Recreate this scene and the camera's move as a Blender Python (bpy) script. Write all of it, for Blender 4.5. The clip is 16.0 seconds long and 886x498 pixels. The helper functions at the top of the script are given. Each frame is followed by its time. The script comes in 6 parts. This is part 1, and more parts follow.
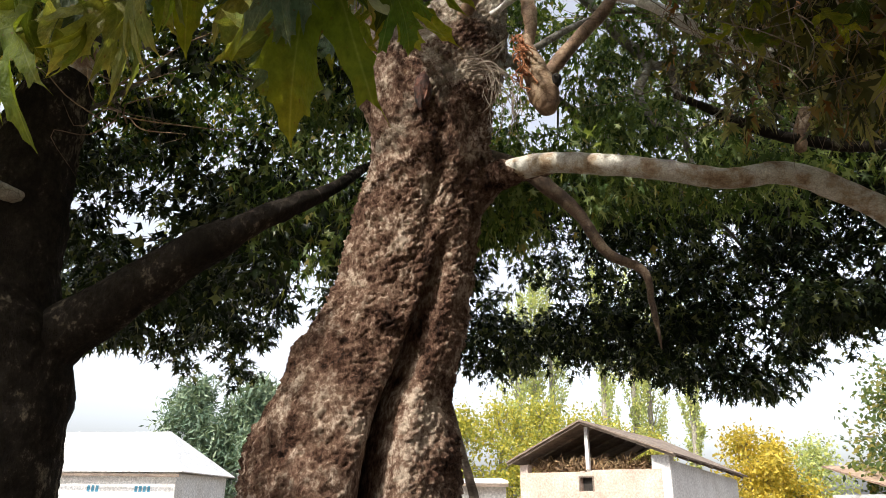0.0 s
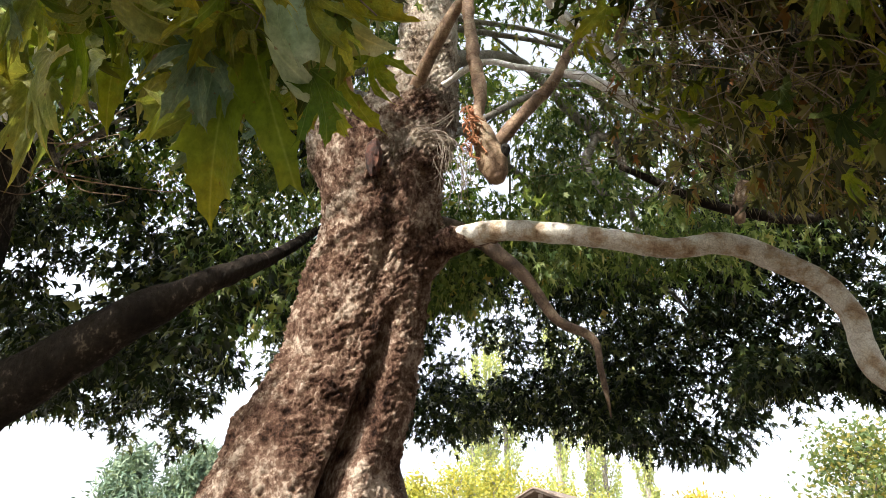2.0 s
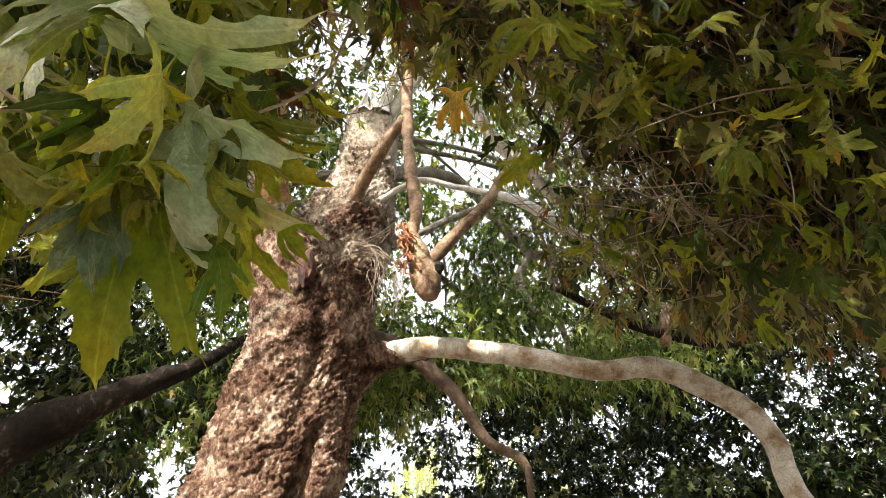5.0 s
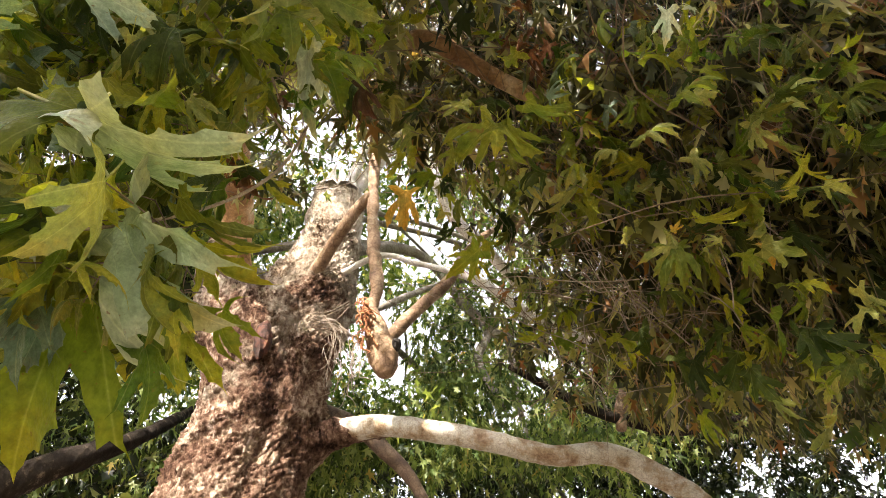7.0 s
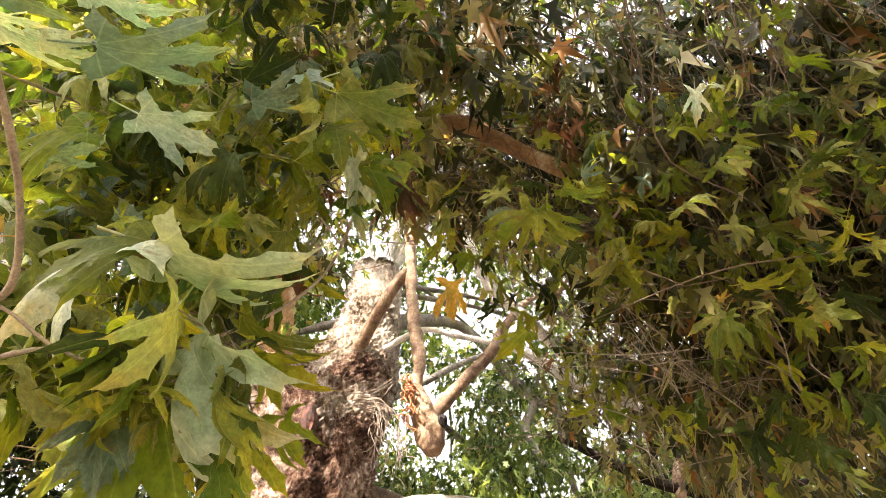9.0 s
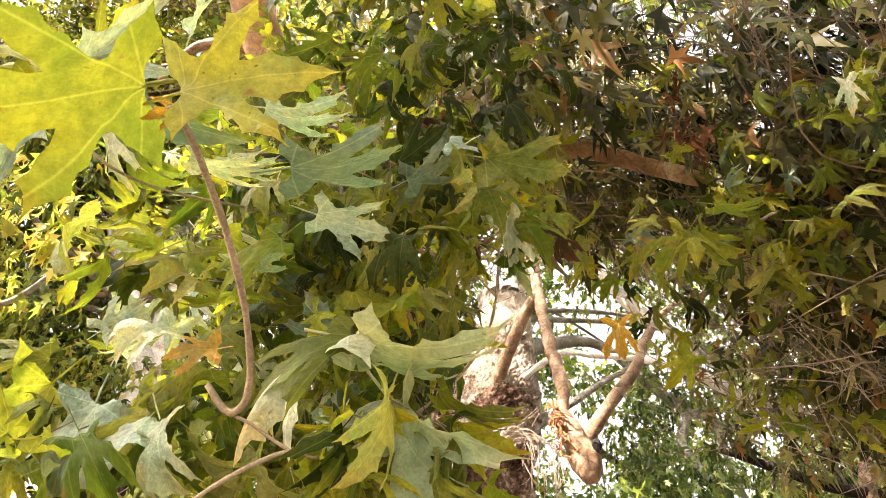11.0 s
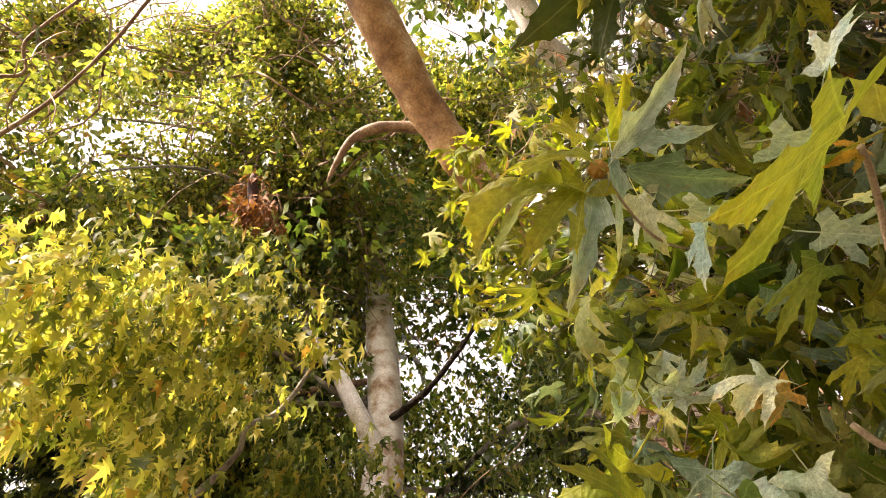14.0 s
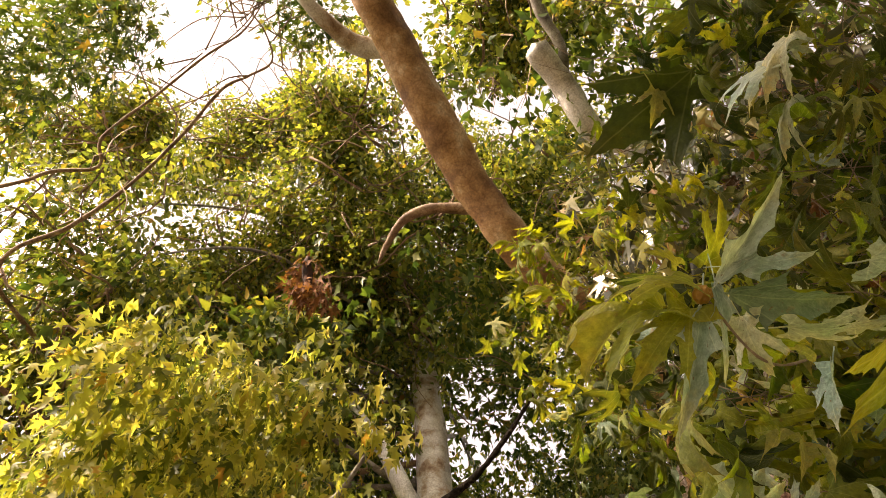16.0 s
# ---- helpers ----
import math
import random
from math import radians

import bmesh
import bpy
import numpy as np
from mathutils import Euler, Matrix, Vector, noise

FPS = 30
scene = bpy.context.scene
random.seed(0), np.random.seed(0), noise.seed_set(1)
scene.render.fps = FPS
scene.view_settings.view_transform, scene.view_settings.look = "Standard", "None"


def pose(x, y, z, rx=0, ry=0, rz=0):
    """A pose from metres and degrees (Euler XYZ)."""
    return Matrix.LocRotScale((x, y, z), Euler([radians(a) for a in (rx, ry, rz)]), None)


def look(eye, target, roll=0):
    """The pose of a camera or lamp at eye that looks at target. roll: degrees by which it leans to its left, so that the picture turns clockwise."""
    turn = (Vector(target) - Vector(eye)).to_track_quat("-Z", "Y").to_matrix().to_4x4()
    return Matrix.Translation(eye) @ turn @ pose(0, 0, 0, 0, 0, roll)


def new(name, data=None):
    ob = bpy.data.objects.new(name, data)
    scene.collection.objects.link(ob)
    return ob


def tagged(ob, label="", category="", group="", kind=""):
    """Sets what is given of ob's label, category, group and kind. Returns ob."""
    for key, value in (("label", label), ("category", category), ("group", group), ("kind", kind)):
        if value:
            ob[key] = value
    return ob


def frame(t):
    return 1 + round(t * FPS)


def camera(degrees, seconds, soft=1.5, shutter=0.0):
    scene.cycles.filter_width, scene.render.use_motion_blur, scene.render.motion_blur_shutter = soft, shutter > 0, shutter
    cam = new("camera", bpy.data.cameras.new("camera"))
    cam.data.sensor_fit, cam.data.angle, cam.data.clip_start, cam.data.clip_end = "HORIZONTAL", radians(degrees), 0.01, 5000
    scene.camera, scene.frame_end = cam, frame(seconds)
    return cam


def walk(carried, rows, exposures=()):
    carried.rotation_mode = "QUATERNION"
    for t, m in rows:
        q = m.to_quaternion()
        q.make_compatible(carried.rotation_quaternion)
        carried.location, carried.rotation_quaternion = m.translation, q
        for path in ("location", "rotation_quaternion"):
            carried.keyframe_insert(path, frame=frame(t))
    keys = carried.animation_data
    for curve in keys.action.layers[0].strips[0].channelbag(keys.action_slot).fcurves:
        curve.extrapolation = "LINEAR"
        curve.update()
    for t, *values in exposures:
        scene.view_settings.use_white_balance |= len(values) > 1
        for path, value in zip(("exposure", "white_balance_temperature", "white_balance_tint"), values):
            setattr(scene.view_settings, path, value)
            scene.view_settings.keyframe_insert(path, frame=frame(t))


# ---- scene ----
cam = camera(67.4, 16.0, 0.5)
PATH = [
    (0, (-0.023, 0.027, 1.533), (-0.023, 1.897, 2.242), 0.7),
    (0.5, (0.032, 0.043, 1.579), (0.064, 1.894, 2.335), 0.2),
    (1, (0.032, 0.041, 1.582), (0.09, 1.871, 2.389), 0.0),
    (1.5, (0.023, 0.024, 1.601), (0.104, 1.834, 2.446), -0.0),
    (2, (0.026, 0.04, 1.589), (0.156, 1.833, 2.466), -0.4),
    (2.5, (0.047, 0.036, 1.594), (0.201, 1.809, 2.506), -0.5),
    (3, (0.08, 0.024, 1.627), (0.25, 1.775, 2.577), -0.6),
    (3.5, (0.057, 0.016, 1.646), (0.278, 1.728, 2.656), -1.4),
    (4, (0.048, 0.026, 1.67), (0.294, 1.706, 2.727), -1.7),
    (6.5, (0.105, -0.036, 1.696), (0.471, 1.465, 2.966), -1.5),
    (7, (0.103, -0.051, 1.708), (0.479, 1.414, 3.017), -1.6),
    (7.5, (0.098, -0.036, 1.785), (0.512, 1.39, 3.125), -2.6),
    (8, (0.107, -0.05, 1.72), (0.484, 1.334, 3.113), -2.8),
    (10.3, (0.012, -0.136, 1.764), (0.04, 1.205, 3.248), -0.8),
    (10.5, (0.016, -0.133, 1.769), (0.005, 1.201, 3.259), -0.6),
    (11, (-0.028, -0.148, 1.763), (-0.117, 1.165, 3.268), 0.1),
    (11.5, (-0.158, -0.175, 1.76), (-0.253, 1.166, 3.241), -1.7),
    (12, (-0.293, -0.189, 1.764), (-0.472, 1.156, 3.233), -2.9),
    (12.5, (-0.433, -0.197, 1.765), (-0.718, 1.111, 3.251), -2.3),
    (13, (-0.507, -0.228, 1.778), (-0.843, 1.046, 3.283), -2.9),
    (13.5, (-0.561, -0.263, 1.772), (-0.959, 0.949, 3.312), -2.4),
    (14, (-0.59, -0.295, 1.788), (-1.017, 0.857, 3.366), -2.4),
    (14.5, (-0.624, -0.349, 1.761), (-1.068, 0.747, 3.374), -0.9),
    (15, (-0.643, -0.346, 1.791), (-1.118, 0.7, 3.428), 0.1),
    (15.5, (-0.655, -0.406, 1.775), (-1.124, 0.592, 3.443), 0.6),
    (16, (-0.645, -0.414, 1.793), (-1.109, 0.529, 3.494), 1.8),
]
walk(cam, [(t, look(eye, target, roll)) for t, eye, target, roll in PATH],
     [(0, 0.36, 6300, 12), (1.5, 0.86, 6250, 12), (3, 1.15, 6200, 12), (4.5, 1.45, 6500, 13), (7, 1.97, 6800, 16), (11, 2.52, 7150, 22), (12.5, 2.05, 7500, 23), (14, 1.52, 7700, 24), (16, 0.9, 8500, 24)])

from mathutils.geometry import delaunay_2d_cdt

# ---- light ----
sun_dir = Vector((-0.42, -0.55, 0.72)).normalized()      # towards the sun
world = bpy.data.worlds.new("world")
scene.world = world
world.use_nodes = True
wn = world.node_tree.nodes
sky = wn.new("ShaderNodeTexSky")
sky.sky_type = "NISHITA"
sky.sun_disc = False
sky.sun_elevation = math.asin(sun_dir.z)
sky.sun_rotation = math.atan2(sun_dir.x, sun_dir.y)
sky.air_density = 1.0
sky.dust_density = 4.0
sky.ozone_density = 0.6
wn["Background"].inputs["Strength"].default_value = 0.13
haze = wn.new("ShaderNodeHueSaturation")                   # a milky, hazy sky
haze.inputs["Saturation"].default_value, haze.inputs["Value"].default_value = 0.3, 2.1
world.node_tree.links.new(sky.outputs[0], haze.inputs["Color"])
world.node_tree.links.new(haze.outputs[0], wn["Background"].inputs["Color"])
sun = new("sun", bpy.data.lights.new("sun", "SUN"))
sun.data.energy, sun.data.angle, sun.data.color = 5.0, radians(0.6), (1.0, 0.93, 0.80)
sun.matrix_world = look(sun_dir * 60, (0, 0, 0))


# ---- numeric tools ----
def hash3(ix, iy, iz, seed):
    h = (ix.astype(np.int64) * 374761393 + iy.astype(np.int64) * 668265263 + iz.astype(np.int64) * 1442695041 + seed * 974634777) & 0xFFFFFFFF
    h = ((h ^ (h >> 13)) * 1274126177) & 0xFFFFFFFF
    return ((h ^ (h >> 16)) & 0xFFFF) / 65535.0


def vnoise(p, seed=0):
    """Smooth value noise in -1..1 at an (n, 3) array of places."""
    i = np.floor(p).astype(np.int64)
    f = p - i
    f = f * f * (3 - 2 * f)
    out = np.zeros(len(p))
    for dx in (0, 1):
        for dy in (0, 1):
            for dz in (0, 1):
                w = (f[:, 0] if dx else 1 - f[:, 0]) * (f[:, 1] if dy else 1 - f[:, 1]) * (f[:, 2] if dz else 1 - f[:, 2])
                out += w * hash3(i[:, 0] + dx, i[:, 1] + dy, i[:, 2] + dz, seed)
    return out * 2 - 1


def cells(p, seed=0):
    """Distance to the nearest of jittered points, one a unit cell: the plates of bark."""
    i = np.floor(p).astype(np.int64)
    best = np.full(len(p), 9.0)
    second = np.full(len(p), 9.0)
    for dx in (-1, 0, 1):
        for dy in (-1, 0, 1):
            for dz in (-1, 0, 1):
                c = i + np.array((dx, dy, dz))
                q = c + np.stack([hash3(c[:, 0], c[:, 1], c[:, 2], seed + k) for k in (1, 2, 3)], 1)
                d = np.linalg.norm(p - q, axis=1)
                second = np.minimum(second, np.maximum(best, d))
                best = np.minimum(best, d)
    return best, second


def spline(points, n):
    """n places on a smooth curve through rows of numbers, evenly by length."""
    p = np.array(points, float)
    p = np.vstack([2 * p[0] - p[1], p, 2 * p[-1] - p[-2]])
    out = []
    for a, b, c, d in zip(p[:-3], p[1:-2], p[2:-1], p[3:]):
        t = np.linspace(0, 1, 24, endpoint=False)[:, None]
        out.append(0.5 * (2 * b + (c - a) * t + (2 * a - 5 * b + 4 * c - d) * t ** 2 + (3 * b - a - 3 * c + d) * t ** 3))
    out = np.vstack(out + [p[-2:-1]])
    s = np.concatenate([[0], np.cumsum(np.linalg.norm(np.diff(out[:, :3], axis=0), axis=1))])
    at = np.linspace(0, s[-1], n)
    return np.stack([np.interp(at, s, out[:, k]) for k in range(out.shape[1])], 1)


def mesh_of(name, verts, faces, mat, smooth=True, uv=None):
    me = bpy.data.meshes.new(name)
    verts, faces = np.asarray(verts, np.float32), np.asarray(faces, np.int32)
    k = faces.shape[1]
    me.vertices.add(len(verts))
    me.vertices.foreach_set("co", verts.ravel())
    me.loops.add(faces.size)
    me.loops.foreach_set("vertex_index", faces.ravel())
    me.polygons.add(len(faces))
    me.polygons.foreach_set("loop_start", np.arange(0, faces.size, k, dtype=np.int32))
    if uv is not None:
        layer = me.uv_layers.new(name="UVMap")
        layer.data.foreach_set("uv", np.asarray(uv, np.float32)[faces.ravel()].ravel())
    me.update(calc_edges=True)
    me.validate()
    if smooth:
        me.polygons.foreach_set("use_smooth", np.ones(len(faces), bool))
    me.materials.append(mat)
    return me


def held(name, me, parent, label="", kind=""):
    """A mesh as a part under its thing."""
    ob = new(name, me)
    ob.parent = parent
    return tagged(ob, label=label, kind=kind)


def part(name, bm, mat, parent, label=""):
    me = bpy.data.meshes.new(name)
    bm.to_mesh(me)
    bm.free()
    me.materials.append(mat)
    return held(name, me, parent, label)


def thing(name, label, category, group="", at=(0, 0, 0), turn=0):
    ob = tagged(new(name), label=label, category=category, group=group)
    ob.matrix_basis = pose(*at, 0, 0, turn)
    return ob


# ---- materials ----
def node_mat(name):
    m = bpy.data.materials.new(name)
    m.use_nodes = True
    nt = m.node_tree
    return m, nt, nt.nodes["Principled BSDF"]


def ramp(nt, fac, stops):
    r = nt.nodes.new("ShaderNodeValToRGB")
    e = r.color_ramp.elements
    while len(e) < len(stops):
        e.new(0.5)
    for el, (pos, col) in zip(e, stops):
        el.position, el.color = pos, (*col, 1)
    nt.links.new(fac, r.inputs[0])
    return r.outputs[0]


def noise_tex(nt, scale, detail=5, rough=0.6, vec=None, stretch=None):
    n = nt.nodes.new("ShaderNodeTexNoise")
    n.inputs["Scale"].default_value, n.inputs["Detail"].default_value, n.inputs["Roughness"].default_value = scale, detail, rough
    src = vec
    if src is None:
        src = nt.nodes.new("ShaderNodeTexCoord").outputs["Object"]
    if stretch:
        mp = nt.nodes.new("ShaderNodeMapping")
        mp.inputs["Scale"].default_value = stretch
        nt.links.new(src, mp.inputs[0])
        src = mp.outputs[0]
    nt.links.new(src, n.inputs["Vector"])
    return n.outputs["Fac"]


def mix(nt, fac, a, b, mode="MIX"):
    m = nt.nodes.new("ShaderNodeMix")
    m.data_type, m.blend_type = "RGBA", mode
    for key, v in (("Factor", fac), ("A", a), ("B", b)):
        sock = [s for s in m.inputs if s.name == key and s.type == ("VALUE" if key == "Factor" else "RGBA")][0]
        if isinstance(v, (float, int)):
            sock.default_value = v
        elif isinstance(v, tuple):
            sock.default_value = (*v, 1)
        else:
            nt.links.new(v, sock)
    return [s for s in m.outputs if s.type == "RGBA"][0]


def math_node(nt, op, a, b=None):
    n = nt.nodes.new("ShaderNodeMath")
    n.operation = op
    for i, v in enumerate((a, b)):
        if v is None:
            continue
        if isinstance(v, (float, int)):
            n.inputs[i].default_value = v
        else:
            nt.links.new(v, n.inputs[i])
    return n.outputs[0]


def bump(nt, bsdf, height, strength, distance):
    b = nt.nodes.new("ShaderNodeBump")
    b.inputs["Strength"].default_value, b.inputs["Distance"].default_value = strength, distance
    nt.links.new(height, b.inputs["Height"])
    nt.links.new(b.outputs[0], bsdf.inputs["Normal"])


def surface(name, stops, scale, rough=0.85, fine=None, relief=0.3, depth=0.01, stretch=None, detail=6):
    """A weathered surface: stains at one scale, grain at another, fine relief."""
    m, nt, b = node_mat(name)
    big = noise_tex(nt, scale, detail, 0.62, stretch=stretch)
    small = noise_tex(nt, fine or scale * 9, 4, 0.7, stretch=stretch)
    col = ramp(nt, big, stops)
    grey = ramp(nt, small, [(0.3, (0.55, 0.55, 0.55)), (0.7, (1.25, 1.25, 1.25))])
    nt.links.new(mix(nt, 1.0, col, grey, "MULTIPLY"), b.inputs["Base Color"])
    b.inputs["Roughness"].default_value = rough
    bump(nt, b, small, relief, depth)
    return m


def bark_material(name, stops, flake_stops, scale, flake, relief, depth, rough=0.9):
    """Bark: broad tones, flakes between cracks, grain."""
    m, nt, b = node_mat(name)
    big = noise_tex(nt, scale, 6, 0.6)
    col = ramp(nt, big, stops)
    v = nt.nodes.new("ShaderNodeTexVoronoi")
    v.feature = "DISTANCE_TO_EDGE"
    v.inputs["Scale"].default_value = flake
    co = nt.nodes.new("ShaderNodeTexCoord").outputs["Object"]
    warp = nt.nodes.new("ShaderNodeVectorMath")
    warp.operation = "MULTIPLY_ADD"
    n3 = nt.nodes.new("ShaderNodeTexNoise")
    n3.inputs["Scale"].default_value = flake * 0.7
    nt.links.new(co, n3.inputs["Vector"])
    nt.links.new(n3.outputs["Color"], warp.inputs[0])
    warp.inputs[1].default_value = (1.2 / flake, 1.2 / flake, 1.2 / flake)
    nt.links.new(co, warp.inputs[2])
    nt.links.new(warp.outputs[0], v.inputs["Vector"])
    crack = ramp(nt, v.outputs["Distance"], flake_stops)
    grain = noise_tex(nt, flake * 6, 5, 0.7)
    g = ramp(nt, grain, [(0.3, (0.6, 0.6, 0.6)), (0.7, (1.3, 1.3, 1.3))])
    nt.links.new(mix(nt, 1.0, mix(nt, 1.0, col, crack, "MULTIPLY"), g, "MULTIPLY"), b.inputs["Base Color"])
    b.inputs["Roughness"].default_value = rough
    h = math_node(nt, "ADD", math_node(nt, "MULTIPLY", grain, 0.5), math_node(nt, "MINIMUM", v.outputs["Distance"], 0.25))
    bump(nt, b, h, relief, depth)
    return m


def rough_bark(name, stops, scale, relief=1.0, depth=0.02, pale=None, rise=(4.9, 0.9)):
    """Old bark: flakes and knobs of uneven size, no regular cells; a paler bark may take over in patches higher up."""
    m, nt, b = node_mat(name)
    broad = noise_tex(nt, scale * 0.25, 4, 0.6)
    flake = noise_tex(nt, scale, 7, 0.72, stretch=(1, 1, 0.7))
    knob = noise_tex(nt, scale * 3.2, 5, 0.7, stretch=(1, 1, 0.6))
    h = math_node(nt, "ADD", math_node(nt, "MULTIPLY", broad, 0.36), math_node(nt, "ADD", math_node(nt, "MULTIPLY", flake, 0.36), math_node(nt, "MULTIPLY", knob, 0.28)))
    # Low flakes and knobs take the dark stops: pit shade put into colour.
    col = ramp(nt, h, stops)
    if pale:
        sep = nt.nodes.new("ShaderNodeSeparateXYZ")
        nt.links.new(nt.nodes.new("ShaderNodeTexCoord").outputs["Object"], sep.inputs[0])
        up = math_node(nt, "DIVIDE", math_node(nt, "SUBTRACT", sep.outputs[2], rise[0]), rise[1])
        patch = math_node(nt, "MULTIPLY", math_node(nt, "SUBTRACT", noise_tex(nt, 2.2, 6, 0.6), 0.5), 7.0)
        col = mix(nt, ramp(nt, math_node(nt, "ADD", up, patch), [(0.0, (0, 0, 0)), (0.6, (1, 1, 1))]), col, ramp(nt, h, pale))
    nt.links.new(col, b.inputs["Base Color"])
    b.inputs["Roughness"].default_value = 0.9
    b.inputs["Specular IOR Level"].default_value = 0.12
    bump(nt, b, math_node(nt, "ADD", flake, math_node(nt, "MULTIPLY", knob, 0.7)), relief, depth)
    return m


PALE_FLAKES = [(0.40, (0.05, 0.03, 0.02)), (0.45, (0.24, 0.18, 0.13)), (0.52, (0.46, 0.39, 0.31)), (0.60, (0.68, 0.62, 0.52))]
bark_old = rough_bark("old_bark", [(0.41, (0.018, 0.009, 0.006)), (0.465, (0.10, 0.053, 0.035)), (0.52, (0.22, 0.142, 0.10)), (0.585, (0.56, 0.45, 0.35))], 10.5, 1.0, 0.06, PALE_FLAKES)
bark_void = surface("hole_shade_wood", [(0.3, (0.008, 0.006, 0.005)), (0.7, (0.02, 0.016, 0.012))], 9, 0.95)
# Bark sunk near black to hold the shade; pale flecks paint sun dapples.
bark_dark = rough_bark("shade_dark_bark", [(0.36, (0.006, 0.005, 0.004)), (0.46, (0.014, 0.011, 0.008)), (0.54, (0.028, 0.022, 0.017)), (0.62, (0.20, 0.17, 0.12))], 9.0, 1.0, 0.03)
bark_pale = bark_material("pale_bark", [(0.34, (0.22, 0.135, 0.075)), (0.43, (0.40, 0.31, 0.21)), (0.51, (0.56, 0.53, 0.46)), (0.66, (0.74, 0.73, 0.67))],
                          [(0.0, (0.8, 0.76, 0.7)), (0.06, (1, 1, 1))], 5.0, 14.0, 0.3, 0.008, 0.7)
bark_brown = bark_material("brown_bark", [(0.36, (0.22, 0.115, 0.05)), (0.46, (0.36, 0.205, 0.09)), (0.55, (0.48, 0.30, 0.15)), (0.64, (0.64, 0.50, 0.33))],
                           [(0.0, (0.8, 0.75, 0.7)), (0.05, (1, 1, 1))], 4.5, 9.0, 0.4, 0.010, 0.7)
bark_tan = bark_material("tan_bark", [(0.3, (0.12, 0.07, 0.04)), (0.5, (0.25, 0.16, 0.095)), (0.64, (0.37, 0.27, 0.17)), (0.75, (0.5, 0.43, 0.32))],
                         [(0.0, (0.6, 0.52, 0.45)), (0.06, (1, 1, 1))], 8.0, 13.0, 0.35, 0.01, 0.75)
# The tan bark again with darker colours, painting a limb in shade.
bark_umber = bark_material("shade_umber_bark", [(0.3, (0.05, 0.032, 0.02)), (0.5, (0.12, 0.08, 0.05)), (0.7, (0.24, 0.18, 0.12))],
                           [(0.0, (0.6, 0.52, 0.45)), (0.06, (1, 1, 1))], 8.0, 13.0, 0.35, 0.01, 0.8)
bark_white = bark_material("white_bark", [(0.3, (0.40, 0.37, 0.32)), (0.45, (0.70, 0.68, 0.63)), (0.65, (0.84, 0.83, 0.80))],
                           [(0.0, (0.8, 0.78, 0.72)), (0.06, (1, 1, 1))], 7.0, 10.0, 0.2, 0.006, 0.65)
bark_grey = bark_material("grey_bark", [(0.3, (0.12, 0.10, 0.08)), (0.5, (0.24, 0.22, 0.18)), (0.7, (0.42, 0.40, 0.34))],
                          [(0.0, (0.6, 0.55, 0.5)), (0.06, (1, 1, 1))], 6.0, 12.0, 0.3, 0.01, 0.8)
wood_red = surface("red_heartwood", [(0.40, (0.010, 0.005, 0.003)), (0.52, (0.05, 0.015, 0.008)), (0.68, (0.13, 0.042, 0.018))], 9, 0.8, relief=0.6, depth=0.01)
wood_orange = surface("torn_orange_wood", [(0.3, (0.28, 0.10, 0.04)), (0.6, (0.50, 0.22, 0.10)), (0.8, (0.6, 0.36, 0.2))], 14, 0.8, relief=0.6, depth=0.01)
twig_mat = surface("twig_bark", [(0.3, (0.18, 0.13, 0.075)), (0.6, (0.33, 0.25, 0.15)), (0.8, (0.45, 0.37, 0.25))], 30, 0.7, relief=0.3, depth=0.003)
twig_brown = surface("brown_twig", [(0.3, (0.13, 0.085, 0.05)), (0.6, (0.24, 0.17, 0.11)), (0.8, (0.34, 0.27, 0.19))], 30, 0.8, relief=0.3, depth=0.003)
dead_mat = surface("dead_twig", [(0.3, (0.20, 0.155, 0.115)), (0.7, (0.42, 0.35, 0.28))], 30, 0.8, relief=0.3, depth=0.003)


